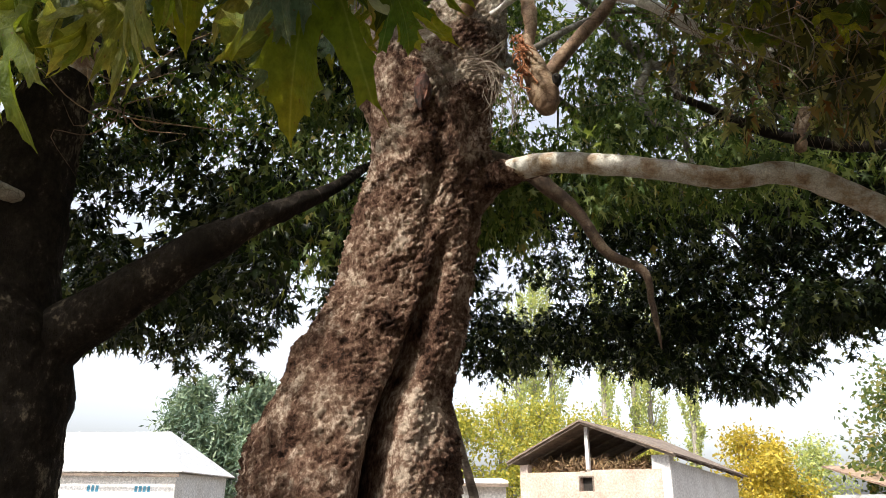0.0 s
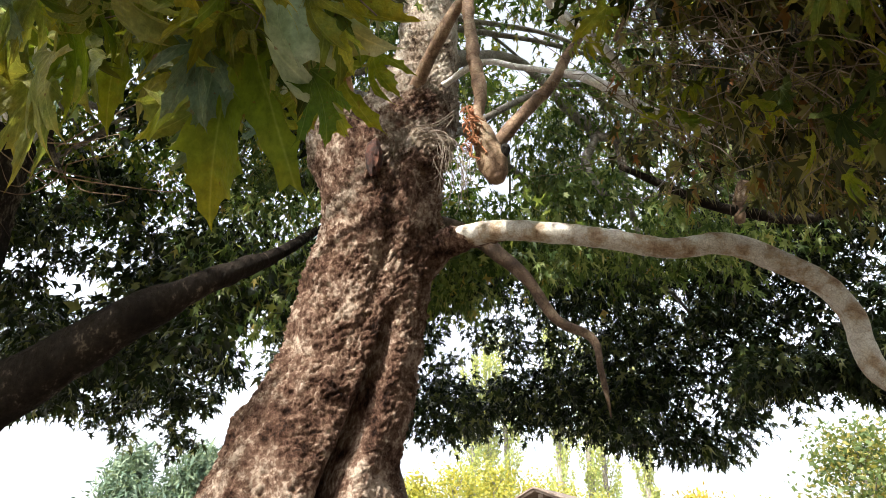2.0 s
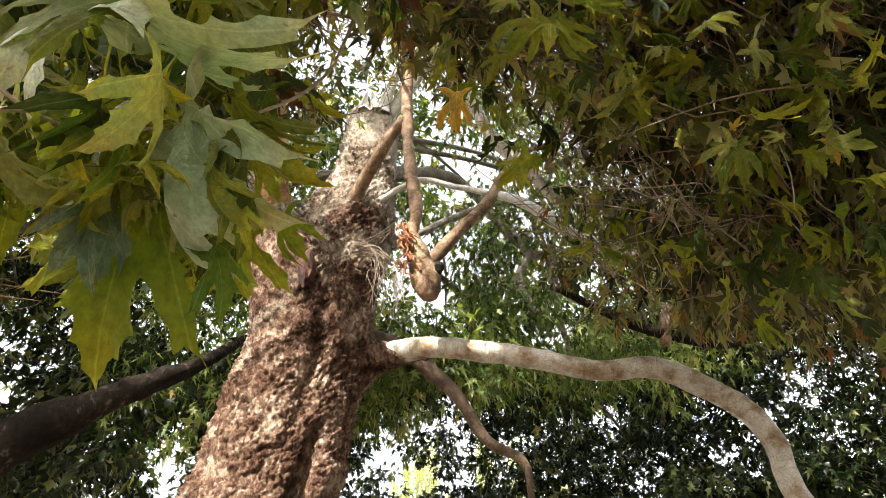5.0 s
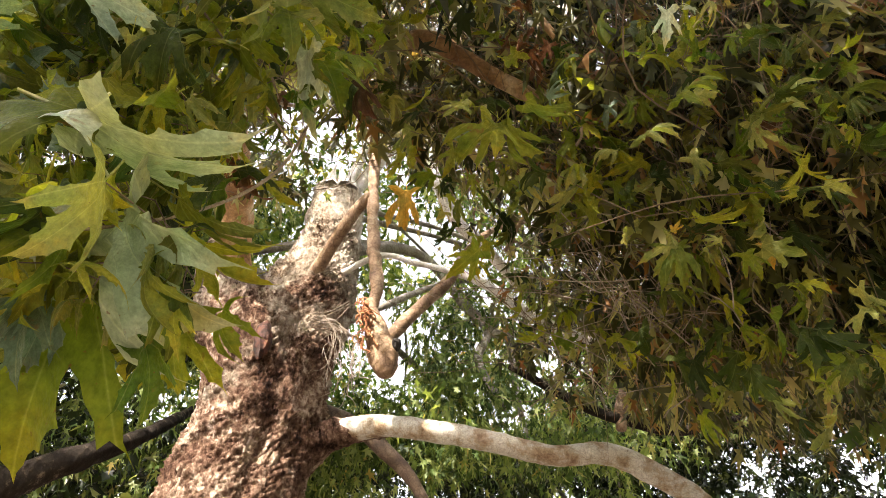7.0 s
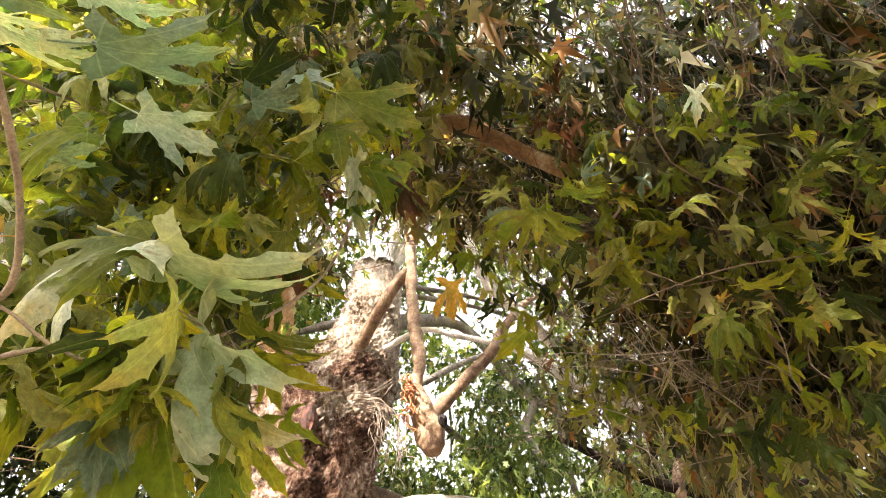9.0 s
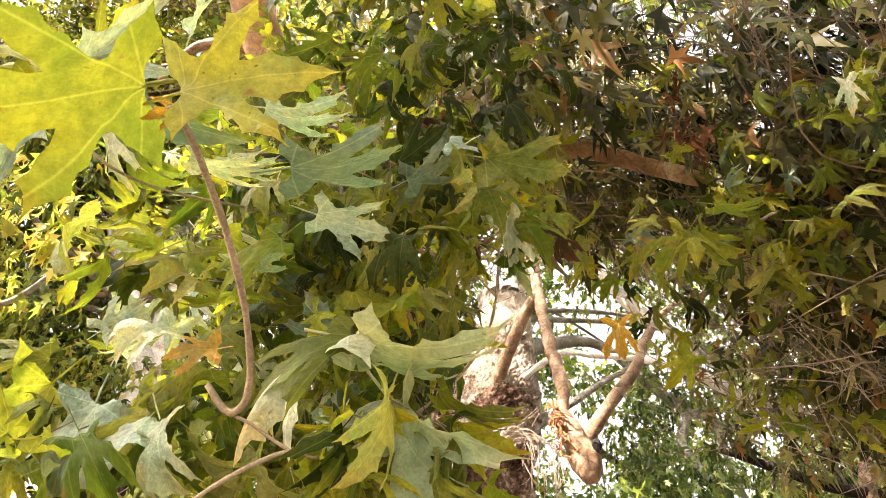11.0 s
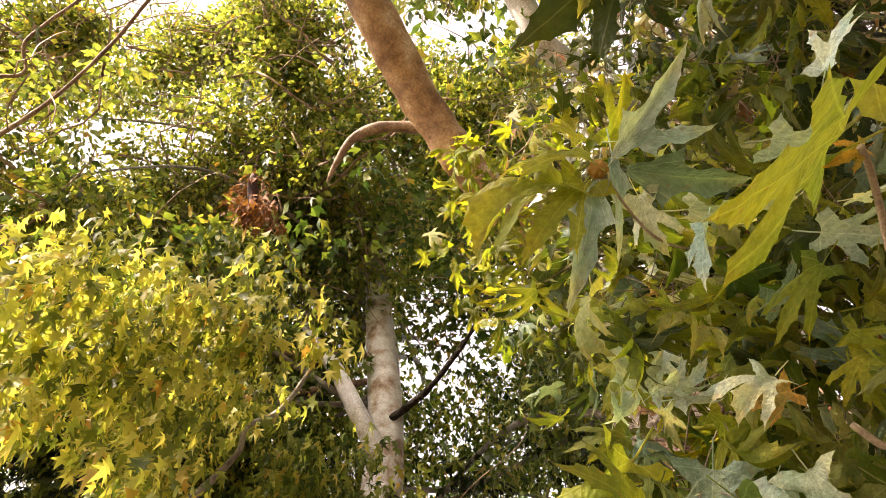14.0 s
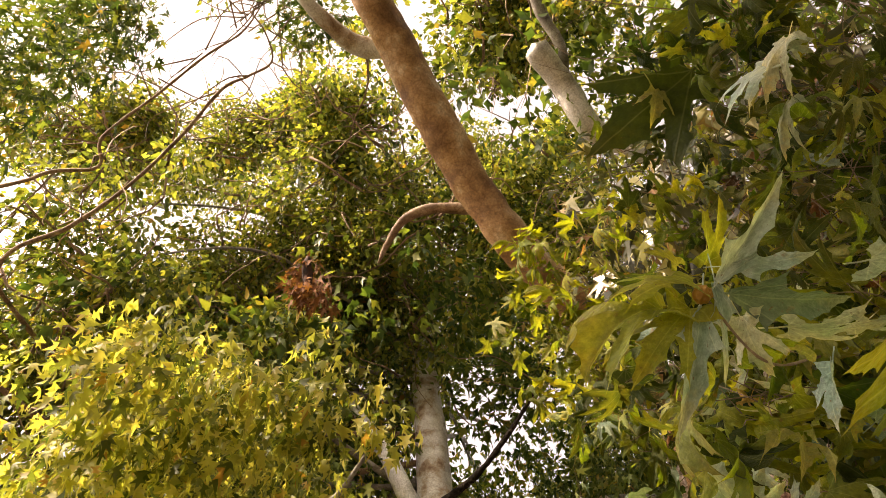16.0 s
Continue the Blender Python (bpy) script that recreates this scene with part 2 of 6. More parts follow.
def leaf_material(name, stops, by_object=False, veins=False, glow=0.45, rough=0.45, gloss=0.35):
    """A leaf: own tone for each, blotches, veins, a paler back shown by its light passing through."""
    m, nt, b = node_mat(name)
    if by_object:
        rnd = nt.nodes.new("ShaderNodeObjectInfo").outputs["Random"]
    else:
        rnd = nt.nodes.new("ShaderNodeNewGeometry").outputs["Random Per Island"]
    col = ramp(nt, rnd, stops)
    place = None
    if by_object:                                              # no two leaves wear the same stains
        shift = nt.nodes.new("ShaderNodeVectorMath")
        shift.operation = "ADD"
        nt.links.new(nt.nodes.new("ShaderNodeTexCoord").outputs["Object"], shift.inputs[0])
        nt.links.new(math_node(nt, "MULTIPLY", rnd, 37.0), shift.inputs[1])
        place = shift.outputs[0]
        fade = ramp(nt, noise_tex(nt, 1.7, 3, 0.55, place), [(0.36, (0.72, 0.86, 0.8)), (0.52, (1, 1, 1)), (0.68, (1.22, 1.10, 0.85))])
        col = mix(nt, 1.0, col, fade, "MULTIPLY")
    blot = noise_tex(nt, 14.0 if veins else 5.0, 4, 0.6, place)
    col = mix(nt, 1.0, col, ramp(nt, blot, [(0.3, (0.7, 0.72, 0.65)), (0.7, (1.22, 1.2, 1.15))]), "MULTIPLY")
    if veins:
        uv = nt.nodes.new("ShaderNodeUVMap").outputs[0]
        sep = nt.nodes.new("ShaderNodeSeparateXYZ")
        nt.links.new(uv, sep.inputs[0])
        u = math_node(nt, "ADD", sep.outputs[0], 0.0)
        v = math_node(nt, "ABSOLUTE", math_node(nt, "SUBTRACT", sep.outputs[1], 0.5))
        ang = math_node(nt, "ARCTAN2", v, u)
        rad = math_node(nt, "POWER", math_node(nt, "ADD", math_node(nt, "MULTIPLY", u, u), math_node(nt, "MULTIPLY", v, v)), 0.5)
        d = None
        for a in (0.0, 0.64, 1.38):
            one = math_node(nt, "ABSOLUTE", math_node(nt, "SUBTRACT", ang, a))
            d = one if d is None else math_node(nt, "MINIMUM", d, one)
        line = math_node(nt, "MULTIPLY", d, rad)
        mask = ramp(nt, line, [(0.0, (1, 1, 1)), (0.009, (0, 0, 0))])
        pale = mix(nt, 1.0, col, (1.35, 1.3, 1.3), "MULTIPLY")
        pale = mix(nt, 0.12, pale, (0.45, 0.45, 0.28))
        col = mix(nt, mask, col, pale)
        edge = ramp(nt, math_node(nt, "ADD", rad, math_node(nt, "MULTIPLY", noise_tex(nt, 9.0, 3, 0.5, uv), 0.5)), [(0.9, (1, 1, 1)), (1.25, (1.15, 0.98, 0.8))])
        col = mix(nt, 1.0, col, edge, "MULTIPLY")
        spots = noise_tex(nt, 22.0, 3, 0.5, place)
        col = mix(nt, ramp(nt, spots, [(0.68, (0, 0, 0)), (0.74, (0.8, 0.8, 0.8))]), col, (0.16, 0.09, 0.03))
        brown = noise_tex(nt, 3.6, 4, 0.6, place)
        col = mix(nt, ramp(nt, brown, [(0.64, (0, 0, 0)), (0.72, (0.7, 0.7, 0.7))]), col, (0.22, 0.11, 0.035))
        rib = math_node(nt, "FRACT", math_node(nt, "ADD", math_node(nt, "MULTIPLY", rad, 9.0), math_node(nt, "MULTIPLY", d, -7.0)))
        fine = ramp(nt, rib, [(0.0, (1.10, 1.09, 1.06)), (0.10, (1, 1, 1)), (0.92, (0.97, 0.98, 0.96)), (1.0, (1.10, 1.09, 1.06))])
        col = mix(nt, 0.7, col, mix(nt, 1.0, col, fine, "MULTIPLY"))
        col = mix(nt, 1.0, col, ramp(nt, noise_tex(nt, 60.0, 4, 0.65), [(0.32, (0.90, 0.91, 0.88)), (0.68, (1.1, 1.09, 1.08))]), "MULTIPLY")
        swell = noise_tex(nt, 26.0, 3, 0.5)
        relief = math_node(nt, "ADD", math_node(nt, "MULTIPLY", swell, 1.0), math_node(nt, "ADD", math_node(nt, "MULTIPLY", mask, 0.12), math_node(nt, "MULTIPLY", rib, 0.05)))
        bump(nt, b, relief, 0.6, 0.010)
    nt.links.new(col, b.inputs["Base Color"])
    b.inputs["Roughness"].default_value = rough
    b.inputs["Specular IOR Level"].default_value = gloss
    tr = nt.nodes.new("ShaderNodeBsdfTranslucent")
    nt.links.new(mix(nt, 1.0, col, (1.5, 1.45, 0.6), "MULTIPLY"), tr.inputs["Color"])
    ms = nt.nodes.new("ShaderNodeMixShader")
    ms.inputs[0].default_value = glow
    out = [n for n in nt.nodes if n.type == "OUTPUT_MATERIAL"][0]
    nt.links.new(b.outputs[0], ms.inputs[1])
    nt.links.new(tr.outputs[0], ms.inputs[2])
    nt.links.new(ms.outputs[0], out.inputs["Surface"])
    return m


GREEN = [(0.0, (0.035, 0.075, 0.02)), (0.45, (0.075, 0.125, 0.032)), (0.8, (0.15, 0.20, 0.05)), (0.93, (0.25, 0.27, 0.065)), (1.0, (0.32, 0.22, 0.06))]
# Leaf colours sunk near black for crown shade; last stop paints leaf highlights.
DEEP_SHADE = [(0.0, (0.008, 0.017, 0.006)), (0.55, (0.019, 0.033, 0.011)), (0.84, (0.06, 0.085, 0.03)), (1.0, (0.24, 0.26, 0.12))]
GOLD = [(0.0, (0.05, 0.085, 0.024)), (0.3, (0.22, 0.26, 0.075)), (0.65, (0.43, 0.44, 0.14)), (0.94, (0.60, 0.56, 0.22)), (1.0, (0.42, 0.23, 0.07))]
OLIVE = [(0.0, (0.020, 0.024, 0.009)), (0.3, (0.065, 0.072, 0.024)), (0.65, (0.18, 0.175, 0.058)), (0.86, (0.38, 0.36, 0.17)), (0.93, (0.30, 0.18, 0.07)), (1.0, (0.24, 0.10, 0.04))]
leaf_green = leaf_material("green_leaves", GREEN)
# Brighter copies of the green: sun and backlight put into leaf colour.
leaf_mid = leaf_material("mid_green_leaves", [(0.0, (0.04, 0.075, 0.02)), (0.45, (0.15, 0.205, 0.055)), (0.8, (0.31, 0.345, 0.09)), (0.94, (0.44, 0.415, 0.122)), (1.0, (0.415, 0.268, 0.085))], glow=0.62)
leaf_lime = leaf_material("backlit_lime_leaves", [(0.0, (0.03, 0.055, 0.015)), (0.4, (0.13, 0.165, 0.045)), (0.75, (0.26, 0.285, 0.075)), (0.94, (0.36, 0.36, 0.10)), (1.0, (0.34, 0.20, 0.06))], glow=0.55)
leaf_sunlit = leaf_material("sunlit_green_leaves", [(0.0, (0.035, 0.07, 0.022)), (0.4, (0.11, 0.17, 0.055)), (0.75, (0.21, 0.275, 0.10)), (0.95, (0.32, 0.37, 0.17)), (1.0, (0.36, 0.27, 0.09))], glow=0.5)
leaf_shade = leaf_material("deep_green_leaves", DEEP_SHADE, glow=0.35, rough=0.32, gloss=0.35)
leaf_gold = leaf_material("gold_green_leaves", GOLD, glow=0.66)
leaf_olive = leaf_material("olive_leaves", OLIVE, glow=0.4, rough=0.33, gloss=0.6)
near_green = leaf_material("near_green_leaf", [(0.0, (0.062, 0.115, 0.017)), (0.5, (0.17, 0.22, 0.029)), (1.0, (0.33, 0.33, 0.042))], True, True, 0.6, 0.45, 0.22)
# Pale and bluish tones serve leaf backs and paint sky sheen on others.
near_pale = leaf_material("pale_leaf_back_sheen", [(0.0, (0.34, 0.40, 0.29)), (1.0, (0.54, 0.58, 0.46))], True, True, 0.3, 0.4, 0.5)
near_blue = leaf_material("bluish_leaf_back_sheen", [(0.0, (0.30, 0.40, 0.385)), (1.0, (0.52, 0.62, 0.58))], True, True, 0.25, 0.4)
near_yellow = leaf_material("yellow_leaf", [(0.0, (0.115, 0.14, 0.022)), (1.0, (0.165, 0.185, 0.030))], True, True, 0.5)
near_orange = leaf_material("orange_leaf", [(0.0, (0.42, 0.23, 0.05)), (1.0, (0.52, 0.34, 0.08))], True, True, 0.45)
near_rust = leaf_material("rust_leaf", [(0.0, (0.07, 0.032, 0.014)), (1.0, (0.20, 0.085, 0.035))], True, True, 0.2, 0.7)
leaf_rust = leaf_material("dead_rust_leaves", [(0.0, (0.10, 0.04, 0.02)), (1.0, (0.32, 0.15, 0.07))], glow=0.25, rough=0.8)


# ---- ground ----
def ground_sheet():
    n, verts, faces = 72, [(0.0, 4.0, 0.0)], []
    rings = [2, 4, 7, 11, 16, 24, 36, 60, 120, 300, 900, 2500]
    for r in rings:
        for k in range(n):
            a = 2 * math.pi * k / n
            x, y = r * math.cos(a), 4 + r * math.sin(a)
            verts.append((x, y, 0.0 if r < 3 or r > 100 else 0.04 * noise.noise(Vector((x * 0.4, y * 0.4, 0)))))
    bm = bmesh.new()
    vs = [bm.verts.new(v) for v in verts]
    for k in range(n):
        bm.faces.new((vs[0], vs[1 + k], vs[1 + (k + 1) % n]))
    for i in range(len(rings) - 1):
        for k in range(n):
            a, b = 1 + i * n + k, 1 + i * n + (k + 1) % n
            bm.faces.new((vs[a], vs[a + n], vs[b + n], vs[b]))
    me = bpy.data.meshes.new("ground")
    bm.to_mesh(me)
    bm.free()
    me.materials.append(surface("dry_earth", [(0.3, (0.07, 0.052, 0.036)), (0.5, (0.13, 0.10, 0.07)), (0.7, (0.19, 0.155, 0.11))], 1.2, 0.95, fine=25, relief=0.5, depth=0.03))
    tagged(new("ground", me), label="dark trodden earth with a little dust", category="ground", kind="structure")


ground_sheet()


# ---- tree tools ----
def tube(rows, segs=14, step=0.06, amp=0.02, size=6.0, seed=0, plates=0.0, plate_size=16.0, cap=True, shape=None):
    """A round limb through rows of x, y, z, radius; its skin is uneven. Returns places and quads."""
    rows = np.array(rows, float)
    length = np.sum(np.linalg.norm(np.diff(rows[:, :3], axis=0), axis=1))
    n = max(4, int(length / step))
    s = spline(rows, n)
    c, r = s[:, :3], np.maximum(s[:, 3], 0.001)
    tan = np.gradient(c, axis=0)
    tan /= np.linalg.norm(tan, axis=1)[:, None]
    side = np.cross(tan[0], (0.0, -1.0, 0.15))
    side /= np.linalg.norm(side)
    sides = []
    for t in tan:
        side = side - t * (side @ t)
        side /= np.linalg.norm(side)
        sides.append(side)
    sides = np.array(sides)
    ups = np.cross(tan, sides)
    a = np.linspace(0, 2 * np.pi, segs, endpoint=False)
    d = np.cos(a)[None, :, None] * sides[:, None] + np.sin(a)[None, :, None] * ups[:, None]
    rad = np.repeat(r[:, None], segs, 1)
    if shape is not None:
        rad = shape(c, a, d, rad)
    p = (c[:, None] + d * rad[..., None]).reshape(-1, 3)
    dd = d.reshape(-1, 3)
    rr = rad.reshape(-1)
    if amp:
        bulge = vnoise(p * size, seed) * 0.6 + vnoise(p * size * 2.3, seed + 5) * 0.4
        p = p + dd * (bulge * np.minimum(amp, rr * 0.35))[:, None]
    if plates:
        f1, f2 = cells(p * plate_size + 1.2 * np.stack([vnoise(p * 9, seed + k) for k in (11, 12, 13)], 1), seed)
        plate = np.clip((f2 - f1) * 3.0, 0, 1) * (0.45 + 0.55 * vnoise(p * plate_size * 0.55, seed + 3))
        g1, g2 = cells(p * np.array((1, 1, 0.75)) * plate_size * 2.1 + 0.8 * np.stack([vnoise(p * 25, seed + k) for k in (31, 32, 33)], 1), seed + 40)
        fine = vnoise(p * plate_size * 2.9, seed + 21) * 0.25 + np.clip((g2 - g1) * 2.5, 0, 1) * 0.45 - 0.25
        p = p + dd * ((plate - 0.35 + fine) * plates)[:, None]
    q = []
    i = np.arange(n - 1)[:, None] * segs
    j = np.arange(segs)[None, :]
    k = (j + 1) % segs
    q = np.stack([i + j, i + k, i + segs + k, i + segs + j], -1).reshape(-1, 4)
    if cap:
        m = len(p)
        p = np.vstack([p, c[:1] - tan[:1] * r[0] * 0.2, c[-1:] + tan[-1:] * r[-1] * 0.5])
        j = np.arange(0, segs)
        k = (j + 1) % segs
        first = np.stack([np.full(segs, m), k, j, j], -1)
        last = np.stack([np.full(segs, m + 1), (n - 1) * segs + j, (n - 1) * segs + k, (n - 1) * segs + k], -1)
        return p, q, np.vstack([first, last])[:, :3]
    return p, q, None


def tri(q):
    return np.vstack([q[:, (0, 1, 2)], q[:, (0, 2, 3)]])


def limb(parent, name, rows, mat, label="", segs=14, step=0.05, amp=0.02, size=6.0, seed=0, plates=0.0, plate_size=16.0, shape=None):
    p, q, caps = tube(rows, segs, step, amp, size, seed, plates, plate_size, True, shape)
    return held(name, mesh_of(name, p, np.vstack([tri(q), caps]), mat), parent, label)


def bundle(parent, name, rows_list, mat, label="", segs=4, step=0.08, kind=""):
    """Many thin twigs in one mesh."""
    vs, fs, at = [], [], 0
    for rows in rows_list:
        p, q, caps = tube(rows, segs, step, 0, 1, 0)
        vs.append(p)
        fs.append(np.vstack([tri(q), caps]) + at)
        at += len(p)
    return held(name, mesh_of(name, np.vstack(vs), np.vstack(fs), mat), parent, label, kind)


# the lobed plane leaf: places along the axis (base 0, tip 1) and to the side
def leaf_template(outline, rings=1, curl=0.25, wave=0.0, seed=0, fold=0.22):
    """Outline of a half leaf, mirrored; rings of faces to the middle; curled. Returns places, triangles and flat places."""
    pts = [(0.0, 0.0)] + outline + [(1.0, 0.0)] + [(x, -y) for x, y in reversed(outline)]
    o = np.array(pts)
    m = len(o)
    mid = np.array((0.26, 0.0))
    flat, faces = [], []
    for k in range(rings):
        flat.append(mid + (o - mid) * (1 - k / rings))
    flat.append(mid[None])
    flat = np.vstack(flat)
    for k in range(rings - 1):
        for j in range(m):
            a, b = k * m + j, k * m + (j + 1) % m
            faces += [(a, b, b + m), (a, b + m, a + m)]
    k = (rings - 1) * m
    faces += [(k + j, k + (j + 1) % m, rings * m) for j in range(m)]
    x, y = flat[:, 0], flat[:, 1]
    z = fold * np.abs(y) - curl * (x - 0.25) ** 2 * np.sign(x - 0.25) - curl * 1.1 * y ** 2
    if wave:
        q = np.stack([x * 2.2, y * 2.2, np.full(len(x), seed * 3.1)], 1)
        z = z + wave * vnoise(q, seed)
    return np.stack([x, y, z], 1), np.array(faces), flat


BLADE = [(0.0, 0.08), (-0.07, 0.17), (-0.07, 0.25), (-0.03, 0.40), (0.06, 0.31), (0.12, 0.24), (0.17, 0.18), (0.25, 0.21), (0.30, 0.30), (0.36, 0.31), (0.42, 0.42), (0.47, 0.42),
         (0.67, 0.55), (0.60, 0.41), (0.61, 0.36), (0.50, 0.25), (0.40, 0.135), (0.52, 0.15), (0.60, 0.205), (0.64, 0.145), (0.75, 0.135), (0.78, 0.085), (0.88, 0.05)]


LANCE = [(0.0, 0.05), (0.06, 0.11), (0.16, 0.22), (0.30, 0.40), (0.31, 0.25), (0.36, 0.17), (0.44, 0.135), (0.52, 0.165), (0.58, 0.19), (0.63, 0.15), (0.74, 0.125), (0.80, 0.09), (0.90, 0.045)]


def blade(seed, curl, wave, fold, edge=BLADE):
    """A large toothed leaf: a clean net of faces inside its outline, folded along the middle, with curled lobes."""
    rng = np.random.default_rng(seed + 300)
    def half(sign):
        w, lean = rng.uniform(0.85, 1.12), rng.normal(0, 0.03)
        return [(x + lean * y + rng.normal(0, 0.008), sign * y * w + rng.normal(0, 0.006)) for x, y in edge]
    out = [(0.0, 0.0)] + half(1) + [(1.0, rng.normal(0, 0.04))] + half(-1)[::-1]
    wavy = []
    for (x0, y0), (x1, y1) in zip(out, out[1:] + out[:1]):      # hollow edges between the teeth
        wavy += [(x0, y0), ((x0 + x1) / 2 + 0.09 * (y1 - y0), (y0 + y1) / 2 - 0.09 * (x1 - x0))] if math.hypot(x1 - x0, y1 - y0) > 0.06 else [(x0, y0)]
    out = wavy
    m = len(out)
    inner = [(x, y) for x in np.arange(-0.05, 1.0, 0.065) for y in np.arange(-0.52, 0.53, 0.065)]
    inner = [(x + 0.03 * ((round(y / 0.065)) % 2), y) for x, y in inner]
    res = delaunay_2d_cdt([Vector(p) for p in out + inner], [(k, (k + 1) % m) for k in range(m)], [], 1, 1e-5)
    flat = np.array([tuple(v) for v in res[0]])
    x, y = flat[:, 0], flat[:, 1]
    r = np.hypot(x - 0.2, y)
    a = np.arctan2(y, x - 0.2)
    z = fold * (np.sqrt(y * y + 0.0016) - 0.04) - curl * r * r + wave * r * vnoise(np.stack([2.2 * np.cos(a) + seed, 2.2 * np.sin(a), np.full(len(a), seed * 1.7)], 1), seed) * 2.0
    z = z + 0.012 * vnoise(np.stack([x * 9, y * 9, np.full(len(x), seed + 0.5)], 1), seed + 4)
    return np.stack([x, y, z], 1), np.array([tuple(f) for f in res[2]]), flat


SMALL = leaf_template([(-0.02, 0.30), (0.16, 0.11), (0.60, 0.40), (0.40, 0.11)], 1, 0.45)
THREE = (np.array([(0, 0, 0), (0.5, 0.48, -0.12), (0.45, 0.19, 0.02), (1, 0, -0.2), (0.45, -0.19, 0.02), (0.5, -0.48, -0.12)]), np.array([(0, 2, 1), (0, 4, 2), (2, 4, 3), (0, 5, 4)]))
LOBED = (np.array([(0, 0, 0), (0.05, 0.36, -0.08), (0.24, 0.13, 0.03), (0.62, 0.42, -0.12), (0.48, 0.12, 0.02), (1, 0, -0.22), (0.48, -0.12, 0.02), (0.62, -0.42, -0.12), (0.24, -0.13, 0.03), (0.05, -0.36, -0.08)]),
         np.array([(0, 2, 1), (0, 4, 2), (2, 4, 3), (0, 6, 4), (4, 6, 5), (0, 8, 6), (8, 7, 6), (0, 9, 8)]))
TINY = (np.array([(0, 0, 0), (0.45, 0.32, 0.03), (1, 0, -0.1), (0.45, -0.32, 0.03)]), np.array([(0, 1, 2), (0, 2, 3)]))


def scatter(name, at, ahead, up, size, template, mat, parent, label="", kind="stuff"):
    """Leaves at places, each with its way ahead, its face's normal and its size, in one mesh."""
    base, tris = template[0], template[1]
    x = ahead / np.linalg.norm(ahead, axis=1)[:, None]
    y = np.cross(up, x)
    y /= np.maximum(np.linalg.norm(y, axis=1), 1e-6)[:, None]
    z = np.cross(x, y)
    broad = np.random.default_rng(len(at)).uniform(0.65, 1.1, (len(at), 1, 1))
    v = at[:, None] + size[:, None, None] * (base[None, :, 0:1] * x[:, None] + base[None, :, 1:2] * y[:, None] * broad + base[None, :, 2:3] * z[:, None])
    f = tris[None] + (np.arange(len(at)) * len(base))[:, None, None]
    return held(name, mesh_of(name, v.reshape(-1, 3), f.reshape(-1, 3), mat, False), parent, label, kind)


def in_ball(rng, n):
    d = rng.normal(size=(n, 3))
    d /= np.linalg.norm(d, axis=1)[:, None]
    return d * rng.random(n)[:, None] ** (1 / 3)


def sprays(rng, centres, each=9, spread=0.16, size=0.15, droop=0.6, tilt=0.6):
    """Leaf places, ways, normals and sizes for sprays round the centres."""
    n = len(centres)
    c = np.repeat(centres, each, 0)
    off = in_ball(rng, n * each)
    at = c + off * np.array((1, 1, 0.8)) * spread
    ahead = off * np.array((1, 1, 0.5)) + rng.normal(0, 0.35, (n * each, 3)) + np.array((0, 0, -droop))
    up = rng.normal(0, tilt, (n * each, 3)) + np.array((0, 0, 1.0))
    return at, ahead, up, size * rng.uniform(0.6, 1.25, n * each)


def volume(rng, boxes):
    """Places in ellipsoids (x, y, z, rx, ry, rz, count)."""
    return np.vstack([np.array(b[:3]) + in_ball(rng, b[6]) * np.array(b[3:6]) for b in boxes])


# ---- the great plane tree ----
tree = thing("plane_tree", "huge old plane tree with flaking brown bark and pale limbs", "tree", "plane trees")


def trunk_shape(c, a, d, rad):
    """Root flare, two buttresses and the deep cleft between them."""
    z = c[:, 2][:, None]
    low = np.clip((3.3 - z) / 3.3, 0, 1)
    ang = np.arctan2(d[..., 1], d[..., 0])                  # -90 degrees faces the street side
    def ridge(at, wide):
        w = np.angle(np.exp(1j * (ang - radians(at))))
        return np.exp(-(w / radians(wide)) ** 2)
    out = rad * (1 + 0.05 * np.sin(3 * ang + z * 0.8) + 0.09 * low * ridge(-150, 40) + 0.10 * low * ridge(-30, 28) + 0.12 * low * ridge(60, 40))
    cleft_at = -82 + 8 * z
    w = np.angle(np.exp(1j * (ang - np.radians(cleft_at))))
    deep = np.clip((3.6 - z) / 0.7, 0, 1) * np.exp(-(w / radians(7.5)) ** 2)
    out = out * (1 - 0.72 * deep)
    w = np.angle(np.exp(1j * (ang - radians(-105))))
    out = out * (1 - 0.15 * np.clip(1.3 - np.abs(z - 4.2) / 1.1, 0, 1) * np.exp(-((w - 0.5) / 0.17) ** 2))
    return out


TRUNK = [(-0.85, 5.45, -0.15, 1.22), (-0.80, 5.4, 0.5, 1.02), (-0.73, 5.35, 1.2, 0.86), (-0.69, 5.3, 1.8, 0.76), (-0.60, 5.3, 2.3, 0.655),
         (-0.44, 5.3, 2.76, 0.56), (-0.33, 5.3, 3.23, 0.53), (-0.24, 5.3, 3.74, 0.52), (-0.14, 5.3, 4.28, 0.53), (-0.10, 5.3, 4.86, 0.53),
         (0.03, 5.3, 5.3, 0.49), (0.14, 5.3, 5.7, 0.43), (0.21, 5.3, 6.05, 0.36), (0.26, 5.3, 6.4, 0.31)]
limb(tree, "trunk", TRUNK, bark_old, "leaning trunk with flaking brown bark and a cleft", 290, 0.0135, 0.07, 2.6, 3, 0.050, 10.0, trunk_shape)

